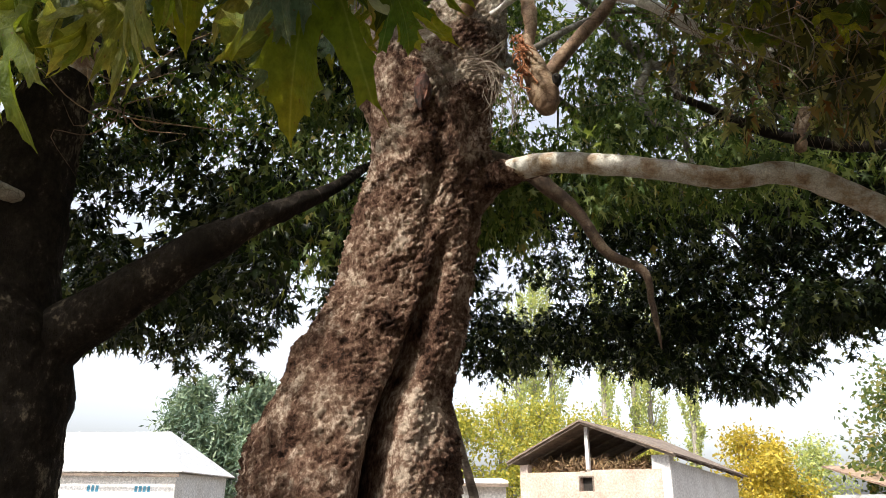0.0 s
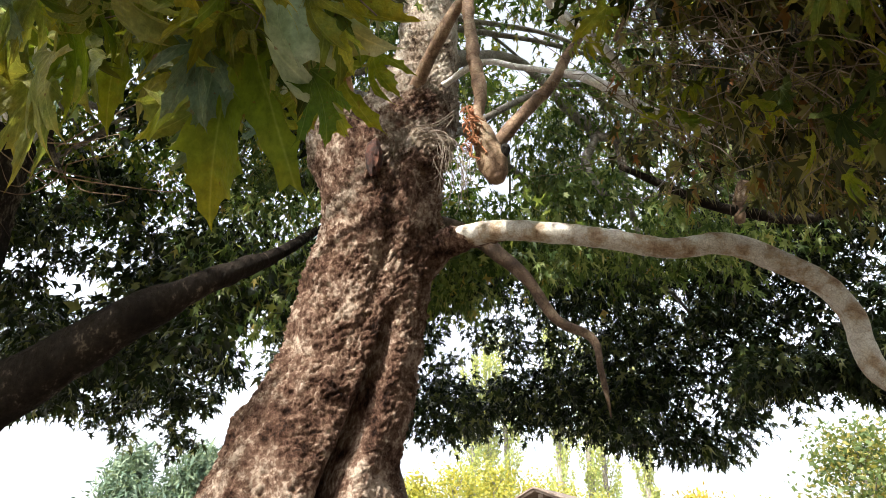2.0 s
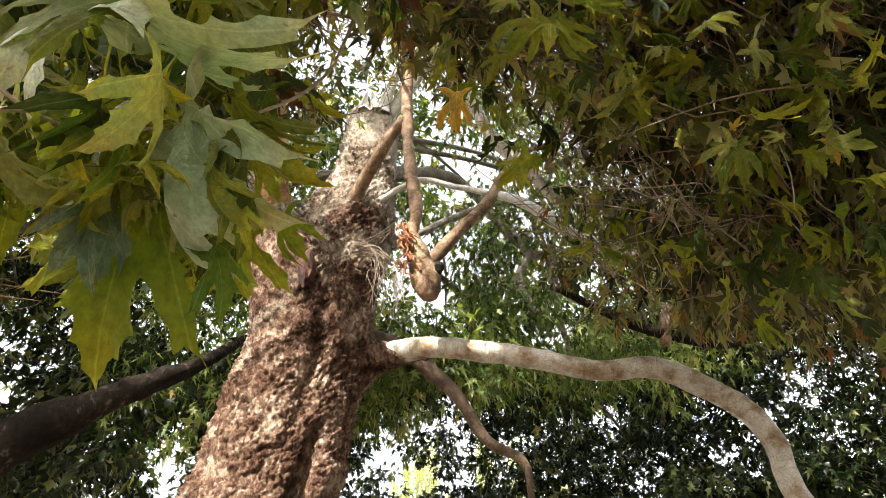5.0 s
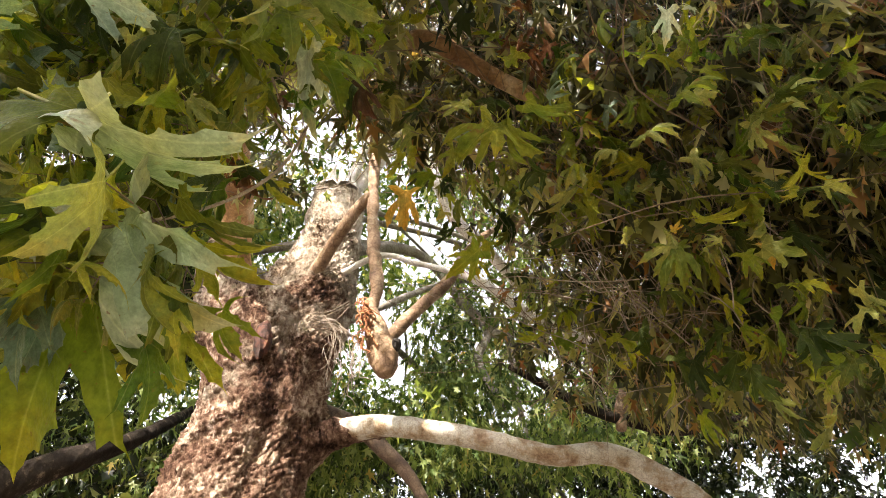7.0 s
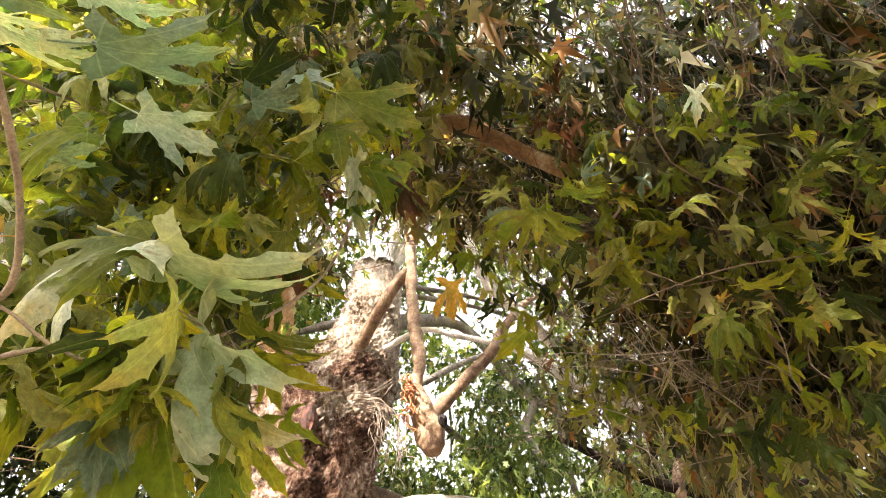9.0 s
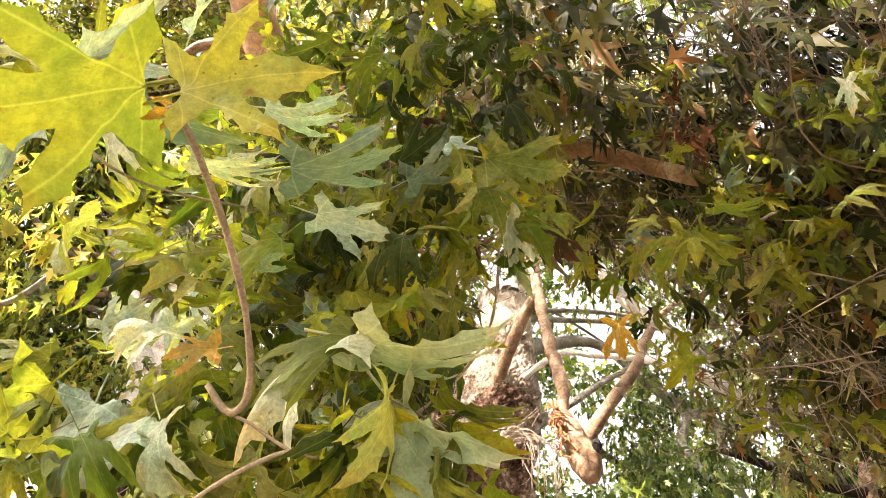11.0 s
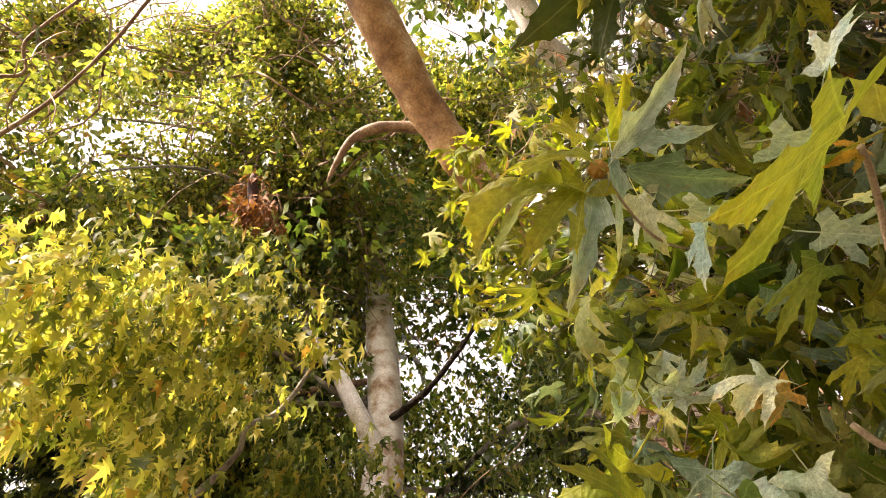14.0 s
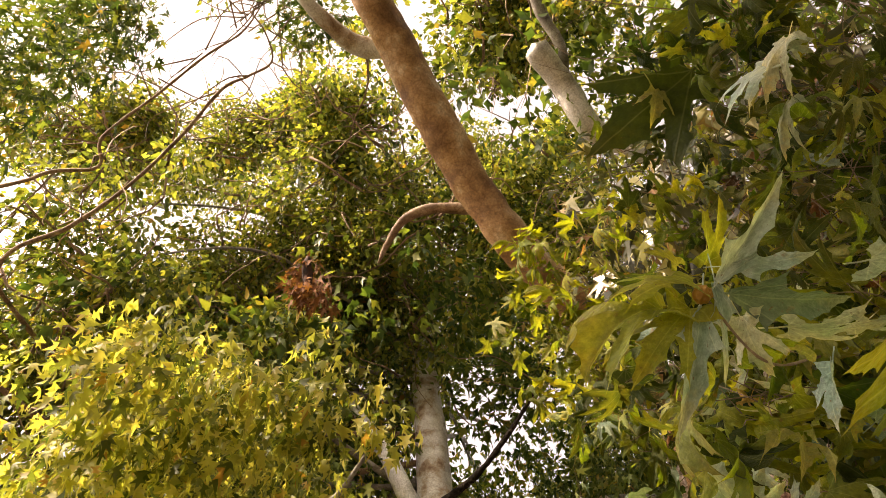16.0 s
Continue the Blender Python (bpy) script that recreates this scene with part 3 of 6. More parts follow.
limb(tree, "trunk_top", [(0.08, 5.3, 5.55, 0.36), (0.20, 5.3, 5.9, 0.345), (0.27, 5.3, 6.3, 0.31), (0.29, 5.3, 6.8, 0.29), (0.28, 5.3, 7.1, 0.26)], bark_old, "paler flaking top of the trunk", 120, 0.02, 0.05, 3.0, 4, 0.02, 16.0)
# the second stem that forks off beside it
limb(tree, "side_stem", [(-0.28, 5.3, 4.1, 0.34), (-0.36, 5.22, 4.6, 0.33), (-0.49, 5.2, 5.05, 0.34), (-0.62, 5.18, 5.4, 0.31), (-0.71, 5.14, 5.75, 0.25), (-0.72, 5.0, 6.0, 0.15)],
     bark_old, "second stem forking off the trunk", 110, 0.018, 0.05, 3.0, 14, 0.03, 12.0)
# the torn top, a crown of splinters
rng = np.random.default_rng(5)
bm = bmesh.new()
for k in range(16):
    a = 2 * math.pi * k / 16 + rng.normal(0, 0.1)
    h = rng.uniform(0.12, 0.45)
    c = Vector((0.30 + 0.2 * math.cos(a), 5.3 + 0.2 * math.sin(a), 6.98))
    m = Matrix.Translation(c + Vector((0, 0, h / 2))) @ Euler((rng.normal(0, 0.15), rng.normal(0, 0.15), a)).to_matrix().to_4x4()
    bmesh.ops.create_cone(bm, segments=6, radius1=0.085, radius2=0.006, depth=h, matrix=m)
part("torn_top", bm, bark_white, tree, "pale torn splinters where the top broke off")

# the pale limb that reaches out and bends down, from a collar of old bark
limb(tree, "collar", [(-0.15, 5.3, 3.98, 0.34), (0.2, 5.2, 4.04, 0.22), (0.40, 5.1, 4.11, 0.132), (0.60, 5.0, 4.128, 0.102), (0.85, 4.84, 4.115, 0.078)], bark_old, "collar of brown bark at the foot of the limb", 60, 0.02, 0.035, 7.0, 7, 0.018, 16.0)
limb(tree, "limb", [(-0.2, 5.3, 3.98, 0.180), (0.2, 5.25, 4.05, 0.144), (0.45, 5.1, 4.13, 0.108), (0.82, 4.85, 4.12, 0.090), (1.26, 4.7, 4.04, 0.086), (1.69, 4.6, 3.94, 0.081), (2.11, 4.55, 3.85, 0.081), (2.55, 4.5, 3.88, 0.086),
                    (2.89, 4.5, 3.76, 0.090), (3.21, 4.5, 3.59, 0.090), (3.41, 4.5, 3.33, 0.088), (3.43, 4.5, 3.07, 0.086), (3.50, 4.5, 2.86, 0.081), (3.75, 4.5, 2.68, 0.077), (4.5, 4.6, 2.45, 0.054), (5.3, 4.9, 2.7, 0.027)],
     bark_pale, "pale smooth limb with tan patches", 26, 0.03, 0.012, 7.0, 8)
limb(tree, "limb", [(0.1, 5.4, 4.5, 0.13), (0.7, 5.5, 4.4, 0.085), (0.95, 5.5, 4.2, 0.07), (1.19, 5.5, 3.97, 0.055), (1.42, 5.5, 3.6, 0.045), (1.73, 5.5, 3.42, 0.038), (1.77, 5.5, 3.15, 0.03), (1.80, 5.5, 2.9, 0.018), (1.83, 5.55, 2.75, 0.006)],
     bark_umber, "thin crooked limb, darkened in colour as shade", 12, 0.04, 0.01, 8.0, 9)
# the hanging broken bough and its fork
limb(tree, "broken_bough", [(0.30, 4.9, 7.9, 0.03), (0.42, 4.3, 7.7, 0.045), (0.54, 4.3, 6.97, 0.05), (0.58, 4.3, 5.72, 0.055), (0.65, 4.3, 5.09, 0.055), (0.609, 4.3, 4.870, 0.050), (0.629, 4.3, 4.760, 0.068), (0.663, 4.3, 4.647, 0.098), (0.692, 4.3, 4.547, 0.112), (0.720, 4.3, 4.444, 0.112), (0.739, 4.3, 4.352, 0.098), (0.746, 4.3, 4.292, 0.078), (0.749, 4.3, 4.257, 0.060)],
     bark_tan, "broken hanging bough with a torn orange end", 28, 0.012, 0.022, 11.0, 10)
limb(tree, "bough_fork", [(0.73, 4.3, 4.55, 0.06), (0.95, 4.3, 4.85, 0.055), (1.26, 4.3, 5.24, 0.05), (1.42, 4.28, 5.55, 0.04), (1.65, 4.2, 5.8, 0.028), (2.0, 4.1, 5.9, 0.01)], bark_tan, "", 12, 0.04, 0.01, 9.0, 11)
limb(tree, "limb", [(0.54, 4.3, 6.15, 0.055), (0.40, 4.45, 5.98, 0.055), (0.22, 4.75, 5.74, 0.06), (0.1, 5.0, 5.55, 0.07)], bark_tan, "", 12, 0.04, 0.01, 9.0, 12)
# pale upper limbs
for seed, rows in enumerate(([(0.3, 5.1, 5.72, 0.035), (0.69, 4.6, 5.67, 0.028), (1.0, 4.5, 5.56, 0.028), (1.32, 4.4, 5.43, 0.03), (1.5, 4.05, 5.06, 0.045), (1.93, 4.0, 4.71, 0.045), (2.3, 3.9, 4.5, 0.03)],
                             [(0.32, 5.2, 6.9, 0.06), (0.6, 4.8, 7.6, 0.05), (0.92, 4.1, 7.0, 0.045), (1.0, 3.55, 5.6, 0.045), (1.12, 3.5, 5.2, 0.045), (1.34, 3.5, 4.95, 0.04), (1.6, 3.6, 4.7, 0.03)],
                             [(0.33, 5.3, 6.9, 0.08), (1.0, 4.8, 7.8, 0.07), (1.5, 3.9, 7.0, 0.055), (1.66, 3.5, 5.65, 0.05), (1.8, 3.5, 5.42, 0.05), (2.08, 3.5, 5.24, 0.045), (2.6, 3.5, 5.0, 0.02)])):
    limb(tree, "limb", rows, bark_white, "pale limb high in the crown", 14, 0.04, 0.012, 7.0, 20 + seed)
limb(tree, "limb", [(0.35, 5.4, 6.4, 0.10), (1.3, 5.9, 6.9, 0.06), (1.85, 6.0, 6.35, 0.05), (2.15, 6.0, 5.95, 0.048), (2.02, 6.0, 5.55, 0.045), (2.3, 6.0, 5.0, 0.03)], bark_grey, "", 12, 0.06, 0.015, 6.0, 24)
limb(tree, "limb", [(2.02, 6.0, 6.2, 0.05), (2.2, 6.0, 5.95, 0.05), (2.41, 6.0, 5.88, 0.048), (2.43, 6.0, 5.16, 0.035), (2.5, 6.0, 4.7, 0.02)], bark_grey, "", 10, 0.06, 0.01, 6.0, 25)
limb(tree, "stub", [(3.13, 5.0, 4.75, 0.06), (3.05, 5.0, 4.55, 0.065), (3.01, 5.0, 4.36, 0.05)], bark_tan, "short hanging stub", 12, 0.04, 0.01, 8.0, 26)
limb(tree, "limb", [(2.0, 5.0, 4.9, 0.03), (2.7, 5.0, 4.55, 0.045), (3.1, 5.0, 4.45, 0.05), (3.6, 5.0, 4.40, 0.045), (4.3, 5.0, 4.6, 0.03)], bark_dark, "", 10, 0.05, 0.01, 8.0, 27)
limb(tree, "limb", [(-0.5, 2.9, 5.72, 0.05), (0.1, 1.9, 4.7, 0.045), (0.42, 1.47, 4.23, 0.043), (0.60, 1.49, 4.19, 0.042), (0.76, 1.52, 4.14, 0.038), (1.0, 1.52, 3.98, 0.03), (1.35, 1.6, 3.8, 0.02), (1.7, 1.7, 3.7, 0.01)], bark_brown, "brown limb among the leaves", 12, 0.03, 0.01, 8.0, 33)
limb(tree, "limb", [(0.9, 1.3, 4.3, 0.02), (1.2, 1.4, 4.0, 0.02), (1.44, 1.43, 3.92, 0.02), (1.7, 1.5, 3.8, 0.018), (2.0, 1.6, 3.72, 0.012), (2.3, 1.8, 3.6, 0.006)], bark_brown, "", 8, 0.03, 0.006, 8.0, 34)
# the brown limb overhead
limb(tree, "limb", [(-0.60, 5.15, 5.5, 0.17), (-0.62, 4.75, 5.82, 0.155), (-0.64, 4.2, 6.05, 0.135), (-0.78, 3.5, 6.1, 0.13), (-1.0, 2.8, 5.82, 0.135), (-1.24, 2.1, 5.88, 0.138), (-1.44, 1.56, 6.25, 0.142), (-1.57, 0.7, 6.72, 0.145), (-1.61, 0.24, 6.9, 0.145),
                    (-1.66, -0.6, 7.25, 0.15), (-1.8, -2.2, 7.8, 0.10), (-2.0, -3.8, 8.4, 0.05)], bark_brown, "stout orange-brown limb overhead", 34, 0.03, 0.025, 5.0, 28)
limb(tree, "limb", [(-1.44, 1.6, 6.3, 0.07), (-1.62, 2.2, 7.2, 0.065), (-1.71, 2.43, 7.45, 0.06), (-2.11, 2.27, 7.47, 0.055), (-2.39, 2.24, 7.39, 0.045), (-2.60, 2.34, 7.25, 0.03), (-2.72, 2.42, 7.1, 0.012)], bark_tan, "", 12, 0.05, 0.01, 6.0, 29)
limb(tree, "broken_limb", [(0.95, 4.83, 7.75, 0.06), (0.6, 3.9, 8.4, 0.08), (0.0, 2.9, 8.1, 0.095), (-0.42, 2.05, 7.19, 0.105), (-0.54, 1.62, 7.40, 0.11), (-0.65, 1.24, 7.46, 0.105)], bark_white, "white limb overhead with a broken end", 24, 0.04, 0.015, 6.0, 30)
limb(tree, "limb", [(-0.55, 1.7, 7.4, 0.05), (-0.45, 1.35, 7.6, 0.05), (-0.5, 1.0, 7.9, 0.05), (-0.4, 0.4, 8.4, 0.03)], bark_grey, "", 10, 0.04, 0.01, 6.0, 32)
limb(tree, "limb", [(-1.60, 0.57, 6.8, 0.08), (-1.75, 0.55, 6.83, 0.085), (-1.88, 0.46, 6.84, 0.075), (-1.97, 0.27, 6.83, 0.06), (-2.1, -0.1, 6.9, 0.04), (-2.3, -0.7, 7.3, 0.02)], bark_pale, "", 12, 0.04, 0.01, 6.0, 31)

# limbs and boughs inside the crown
rng = np.random.default_rng(11)
for k in range(16):
    a = rng.uniform(0.0, 3.1)
    out = rng.uniform(5.5, 8.5)
    z1 = rng.uniform(4.2, 8.5)
    z0 = rng.uniform(5.2, 7.0)
    e = np.array((0.2 + out * math.cos(a), 5.3 + out * math.sin(a), z1))
    if abs(e[0]) < 1.3 and e[1] < 3:
        continue
    s = np.array((0.25, 5.3, z0))
    m1, m2 = s + (e - s) * 0.33 + rng.normal(0, 0.35, 3) + (0, 0, 0.7), s + (e - s) * 0.68 + rng.normal(0, 0.4, 3) + (0, 0, 0.5)
    r = rng.uniform(0.022, 0.042)
    limb(tree, "limb", [(*s, r * 1.4), (*m1, r), (*m2, r * 0.7), (*e, 0.015)], bark_grey, "", 8, 0.14, 0.02, 4.0, 40 + k)

# dead twigs beside the broken bough
rows = []
rng = np.random.default_rng(21)
FOOT, BEND = np.array((0.433, 4.32, 4.856)), np.array((0.149, 4.32, 4.660))
for k in range(3):                                             # the bare shoots that carry them
    e = BEND + rng.normal(0, 0.03, 3)
    rows.append([(*(FOOT + (0, 0, 0.03 * k)), 0.005), (*((FOOT + e) / 2 + rng.normal(0, 0.02, 3)), 0.0045), (*e, 0.004)])
for k in range(16):                                            # arching over and hanging down
    p = BEND + rng.normal(0, 0.025, 3)
    reach, drop = rng.uniform(0.12, 0.40), rng.uniform(0.25, 0.58)
    r = [(*p, 0.0045)]
    for f in (0.2, 0.4, 0.6, 0.8, 1.0):
        c = p + np.array((reach * (1 - (1 - f) ** 2) + 0.06 * math.sin(3 * f), 0.0, 0.05 * math.sin(math.pi * min(1, f * 2)) - drop * f * f)) + rng.normal(0, 0.022, 3)
        r.append((*c, 0.0045 - 0.0018 * f))
        if f > 0.3:
            w = np.array((rng.normal(0, 0.05), rng.normal(0, 0.03), -0.07))
            rows.append([(*c, 0.003), (*(c + w * 0.5 + rng.normal(0, 0.008, 3)), 0.0026), (*(c + w + rng.normal(0, 0.012, 3)), 0.0014)])
    rows.append(r)
for r in rows:
    bundle(tree, "dead_twig", [r], dead_mat, "bare pale dead twig", 5, 0.03)
rows = []
for k in range(64):                                            # along the torn edge, with loose ends
    f = rng.random()
    p = np.array((0.563 + 0.043 * f, 4.22 - 0.03 * math.sin(math.pi * f), 4.884 - 0.395 * f)) + rng.normal(0, 1, 3) * np.array((0.022 + 0.015 * f, 0.015, 0.02)) - (0.035, 0, 0)
    w = np.array((0.012 + rng.normal(0, 0.03), -0.02 + rng.normal(0, 0.02), -0.05 + rng.normal(0, 0.02))) * rng.uniform(0.2, 0.6)
    rows.append([(*p, 0.004), (*(p + w + rng.normal(0, 0.014, 3)), 0.009), (*(p + 2 * w + rng.normal(0, 0.02, 3)), 0.007), (*(p + 2.6 * w + rng.normal(0, 0.025, 3)), 0.001)])
bundle(tree, "torn_wood", rows, wood_orange, "torn orange wood", 4, 0.05, "stuff")
# the hole is a lump coloured near black like its shaded inside
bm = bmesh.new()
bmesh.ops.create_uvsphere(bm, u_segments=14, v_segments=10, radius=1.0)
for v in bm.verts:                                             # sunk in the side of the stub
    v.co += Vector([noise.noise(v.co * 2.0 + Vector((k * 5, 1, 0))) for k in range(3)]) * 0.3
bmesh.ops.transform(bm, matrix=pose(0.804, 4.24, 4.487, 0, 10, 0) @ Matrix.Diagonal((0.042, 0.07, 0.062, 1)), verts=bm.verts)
part("hole", bm, bark_void, tree, "hole in the torn end, a near-black lump for its shade")
# the knot hole on the trunk
bm = bmesh.new()
bmesh.ops.create_uvsphere(bm, u_segments=20, v_segments=14, radius=1.0)
for v in bm.verts:
    v.co += Vector([noise.noise(v.co * 2.5 + Vector((k * 7, 0, 0))) for k in range(3)]) * 0.25
bmesh.ops.transform(bm, matrix=pose(-0.21, 4.755, 4.74) @ Matrix.Diagonal((0.07, 0.075, 0.18, 1)), verts=bm.verts)
part("knot", bm, wood_red, tree, "reddish scar of a lost limb")

# the great crown: a shell of leaf sprays
rng = np.random.default_rng(31)


def shell(n, azimuth, height, depth=(0.72, 1.06), radius=9.0, flat=0.62, base=3.9):
    a = rng.uniform(*azimuth, n)
    h = np.arcsin(rng.uniform(math.sin(height[0]), math.sin(height[1]), n))
    s = rng.uniform(*depth, n)
    return np.stack([0.2 + radius * s * np.cos(h) * np.cos(a), 5.3 + radius * s * np.cos(h) * np.sin(a), base + radius * flat * s * np.sin(h) + 0.35 * np.sin(a * 5) + 0.25 * np.sin(a * 11 + 1)], 1)


def clumped(c, keep=0.0, size=0.9, seed=3):
    """Leaves gather in clumps, with gaps between."""
    return c[vnoise(c * size, seed) + 0.5 * vnoise(c * size * 2.1, seed + 9) > keep]


def gap(c, foot, wide, keep=0.25, seed=0):
    """An open lane in the crown, through which the sun falls on a place."""
    d = c - np.array(foot)
    along = d @ np.array(sun_dir)
    off = np.linalg.norm(d - along[:, None] * np.array(sun_dir), axis=1)
    return c[(off > wide) | (along < 0.7) | (np.random.default_rng(seed).random(len(c)) < keep)]


def gaps(c):
    c = gap(c, (-0.25, 4.8, 4.3), 0.95, 0.06, 1)
    c = gap(c, (-0.45, 4.8, 3.2), 0.8, 0.1, 3)
    c = gap(c, (-0.8, 4.5, 2.1), 1.0, 0.08, 6)
    c = gap(c, (-1.4, 5.9, 4.2), 0.9, 0.15, 4)
    c = gap(c, (0.0, 4.8, 5.4), 0.85, 0.12, 7)
    c = gap(c, (1.3, 4.6, 4.15), 0.55, 0.25, 8)
    c = gap(c, (0.7, 4.2, 4.6), 0.45, 0.2, 9)
    c = gap(c, (-0.6, 1.5, 7.4), 0.8, 0.12, 10)
    c = gap(c, (2.2, 5.8, 4.8), 0.9, 0.3, 5)
    c = gap(c, (0.2, 5.0, 6.3), 0.6, 0.1, 21)
    c = gap(c, (-1.2, 2.1, 5.9), 0.55, 0.1, 19)
    c = gap(c, (-1.5, 1.1, 6.5), 0.5, 0.15, 20)
    c = gap(c, (-4.8, 1.8, 6.4), 1.2, 0.3, 14)
    c = gap(c, (-3.2, 3.0, 6.8), 1.3, 0.2, 15)
    c = gap(c, (-0.2, 0.75, 2.6), 0.7, 0.4, 16)
    c = gap(c, (-4.3, 1.6, 4.3), 1.0, 0.15, 22)
    c = gap(c, (-2.7, 1.9, 4.6), 0.8, 0.15, 23)
    c = gap(c, (1.6, 6.0, 5.0), 1.0, 0.3, 24)
    c = gap(c, (-3.00, 2.49, 6.87), 0.9, 0.25, 25)
    return gap(c, (-3.3, 1.6, 4.4), 1.3, 0.1, 2)


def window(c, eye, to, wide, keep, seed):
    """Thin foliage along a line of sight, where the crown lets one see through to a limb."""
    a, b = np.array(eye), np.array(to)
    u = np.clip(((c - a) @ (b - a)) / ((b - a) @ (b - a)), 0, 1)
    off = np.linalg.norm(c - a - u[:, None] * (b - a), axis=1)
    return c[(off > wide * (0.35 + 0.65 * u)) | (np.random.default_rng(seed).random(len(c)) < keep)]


front = clumped(shell(12000, (-0.35, 3.5), (0.0, 0.75)), -0.3)
front = front[vnoise(front * 0.55, 17) + 0.6 * vnoise(front * 1.3, 18) > -0.55 - 0.5 * (front[:, 2] > 6.5)]


def open_sky(c, least):
    """Small openings through the whole depth of the crown, where the sky shows."""
    d = c - np.array((0.1, 0.0, 1.6))
    d = d / np.linalg.norm(d, axis=1)[:, None]
    return c[vnoise(d * 15, 23) + 0.6 * vnoise(d * 33, 24) > least]


front = np.vstack([open_sky(front[front[:, 0] < -0.6], -0.08), open_sky(front[front[:, 0] >= -0.6], -1.0)])
front = np.vstack([front, volume(rng, [(6.20, 7.84, 3.89, 0.8, 0.6, 0.35, 150), (5.09, 8.33, 3.94, 0.7, 0.6, 0.2, 60)])])
over = clumped(shell(7000, (-math.pi, math.pi), (0.55, 1.5)), -0.2)
over = over[(over[:, 1] > 1.0) | (over[:, 0] > -0.5) & (over[:, 1] > -2.5)]
inner = clumped(volume(rng, [(0.3, 6.9, 7.4, 2.0, 0.9, 1.3, 330), (-1.5, 6.2, 6.3, 1.2, 0.8, 1.2, 200), (-1.3, 6.4, 4.6, 0.9, 0.6, 1.1, 90), (2.1, 6.3, 4.9, 1.7, 0.8, 0.55, 220),
                             (-0.5, 4.6, 7.2, 1.0, 0.9, 0.8, 130), (1.2, 5.6, 7.6, 1.3, 1.0, 0.8, 150), (3.6, 6.0, 5.6, 1.5, 1.2, 1.4, 240), (-1.0, 4.3, 5.7, 0.8, 0.5, 0.8, 130), (1.5, 6.7, 5.9, 1.3, 0.7, 1.0, 230), (0.6, 6.4, 4.6, 1.0, 0.5, 0.7, 130), (1.56, 5.95, 6.28, 0.8, 0.5, 0.5, 60), (2.39, 5.58, 6.30, 0.7, 0.5, 0.6, 70), (1.74, 6.41, 5.51, 0.7, 0.5, 0.4, 70)]), -0.3)
# the crown carried on unseen over the street behind, added to shade near leaves
rear = clumped(volume(rng, [(-1.6, -4.6, 5.4, 2.2, 1.9, 2.4, 950), (1.8, -3.6, 5.4, 2.4, 2.0, 2.4, 850), (3.9, -0.8, 4.6, 1.6, 2.0, 2.2, 600), (-4.8, -5.6, 4.6, 2.2, 1.6, 2.0, 500), (4.6, 2.0, 4.0, 1.2, 1.6, 1.6, 300), (-2.2, -3.2, 7.6, 1.6, 1.1, 0.9, 260), (0.6, -1.6, 6.6, 1.8, 1.0, 1.2, 300), (-1.0, -1.3, 8.6, 1.8, 1.1, 0.7, 380), (1.6, -0.6, 8.0, 1.6, 1.4, 0.8, 300), (-1.9, -2.7, 6.1, 1.2, 1.0, 0.8, 330), (-1.0, -2.4, 6.4, 1.0, 0.9, 0.7, 220), (-2.8, -2.6, 6.4, 0.9, 0.8, 0.8, 190)]), -0.25)
over, inner, rear = gaps(over), gaps(inner), gaps(rear)
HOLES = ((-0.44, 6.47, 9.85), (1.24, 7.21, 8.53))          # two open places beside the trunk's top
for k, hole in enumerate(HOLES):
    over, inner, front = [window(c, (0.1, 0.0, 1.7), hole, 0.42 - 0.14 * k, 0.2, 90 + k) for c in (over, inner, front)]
for at, r in (((-0.64, 1.2, 7.1), 0.55), ((-0.62, 1.0, 6.5), 0.5)):                # bare space below the broken limb
    over = over[np.linalg.norm(over - np.array(at), axis=1) > r]
scatter("crown", *sprays(rng, front, 12, 0.22, 0.175), LOBED, leaf_shade, tree, "dense crown of lobed green leaves")
scatter("crown", *sprays(rng, over, 12, 0.25, 0.155), THREE, leaf_green, tree, "green and yellowing leaves high overhead")
scatter("crown", *sprays(rng, inner, 12, 0.22, 0.13, 0.9), SMALL, leaf_sunlit, tree, "green leaves about the trunk")
scatter("crown", *sprays(rng, rear, 10, 0.28, 0.20), THREE, leaf_green, tree, "green leaves over the open side")
# foliage hanging at the side, nearer
side = volume(rng, [(1.9, 1.7, 3.9, 1.0, 0.9, 0.75, 190), (1.5, 1.4, 4.3, 0.8, 0.8, 0.6, 130), (2.2, 2.3, 3.7, 0.7, 0.7, 0.5, 80), (2.3, 1.2, 4.1, 0.8, 0.7, 0.8, 140),
                    (3.3, 3.2, 4.2, 1.2, 1.0, 0.7, 160), (2.6, 3.8, 4.6, 1.2, 0.9, 0.6, 150), (0.5, 1.4, 4.4, 0.7, 0.6, 0.5, 70), (0.1, 1.0, 4.0, 0.6, 0.5, 0.45, 60), (-0.3, 1.6, 4.6, 0.7, 0.6, 0.5, 70), (0.2, 2.2, 5.2, 1.0, 0.8, 0.5, 90), (-0.6, 3.2, 5.5, 0.7, 0.6, 0.5, 80), (0.95, 2.1, 4.95, 0.6, 0.5, 0.4, 80), (1.7, 2.8, 5.2, 0.7, 0.6, 0.4, 80), (0.5, 2.9, 5.9, 0.6, 0.5, 0.4, 60)])
side = gap(gap(gap(side, (-0.2, 4.8, 4.3), 0.7, 0.25, 11), (1.3, 4.6, 4.15), 0.5, 0.4, 12), (0.7, 4.2, 4.6), 0.4, 0.3, 13)
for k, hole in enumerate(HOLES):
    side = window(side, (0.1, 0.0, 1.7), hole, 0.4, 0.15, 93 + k)
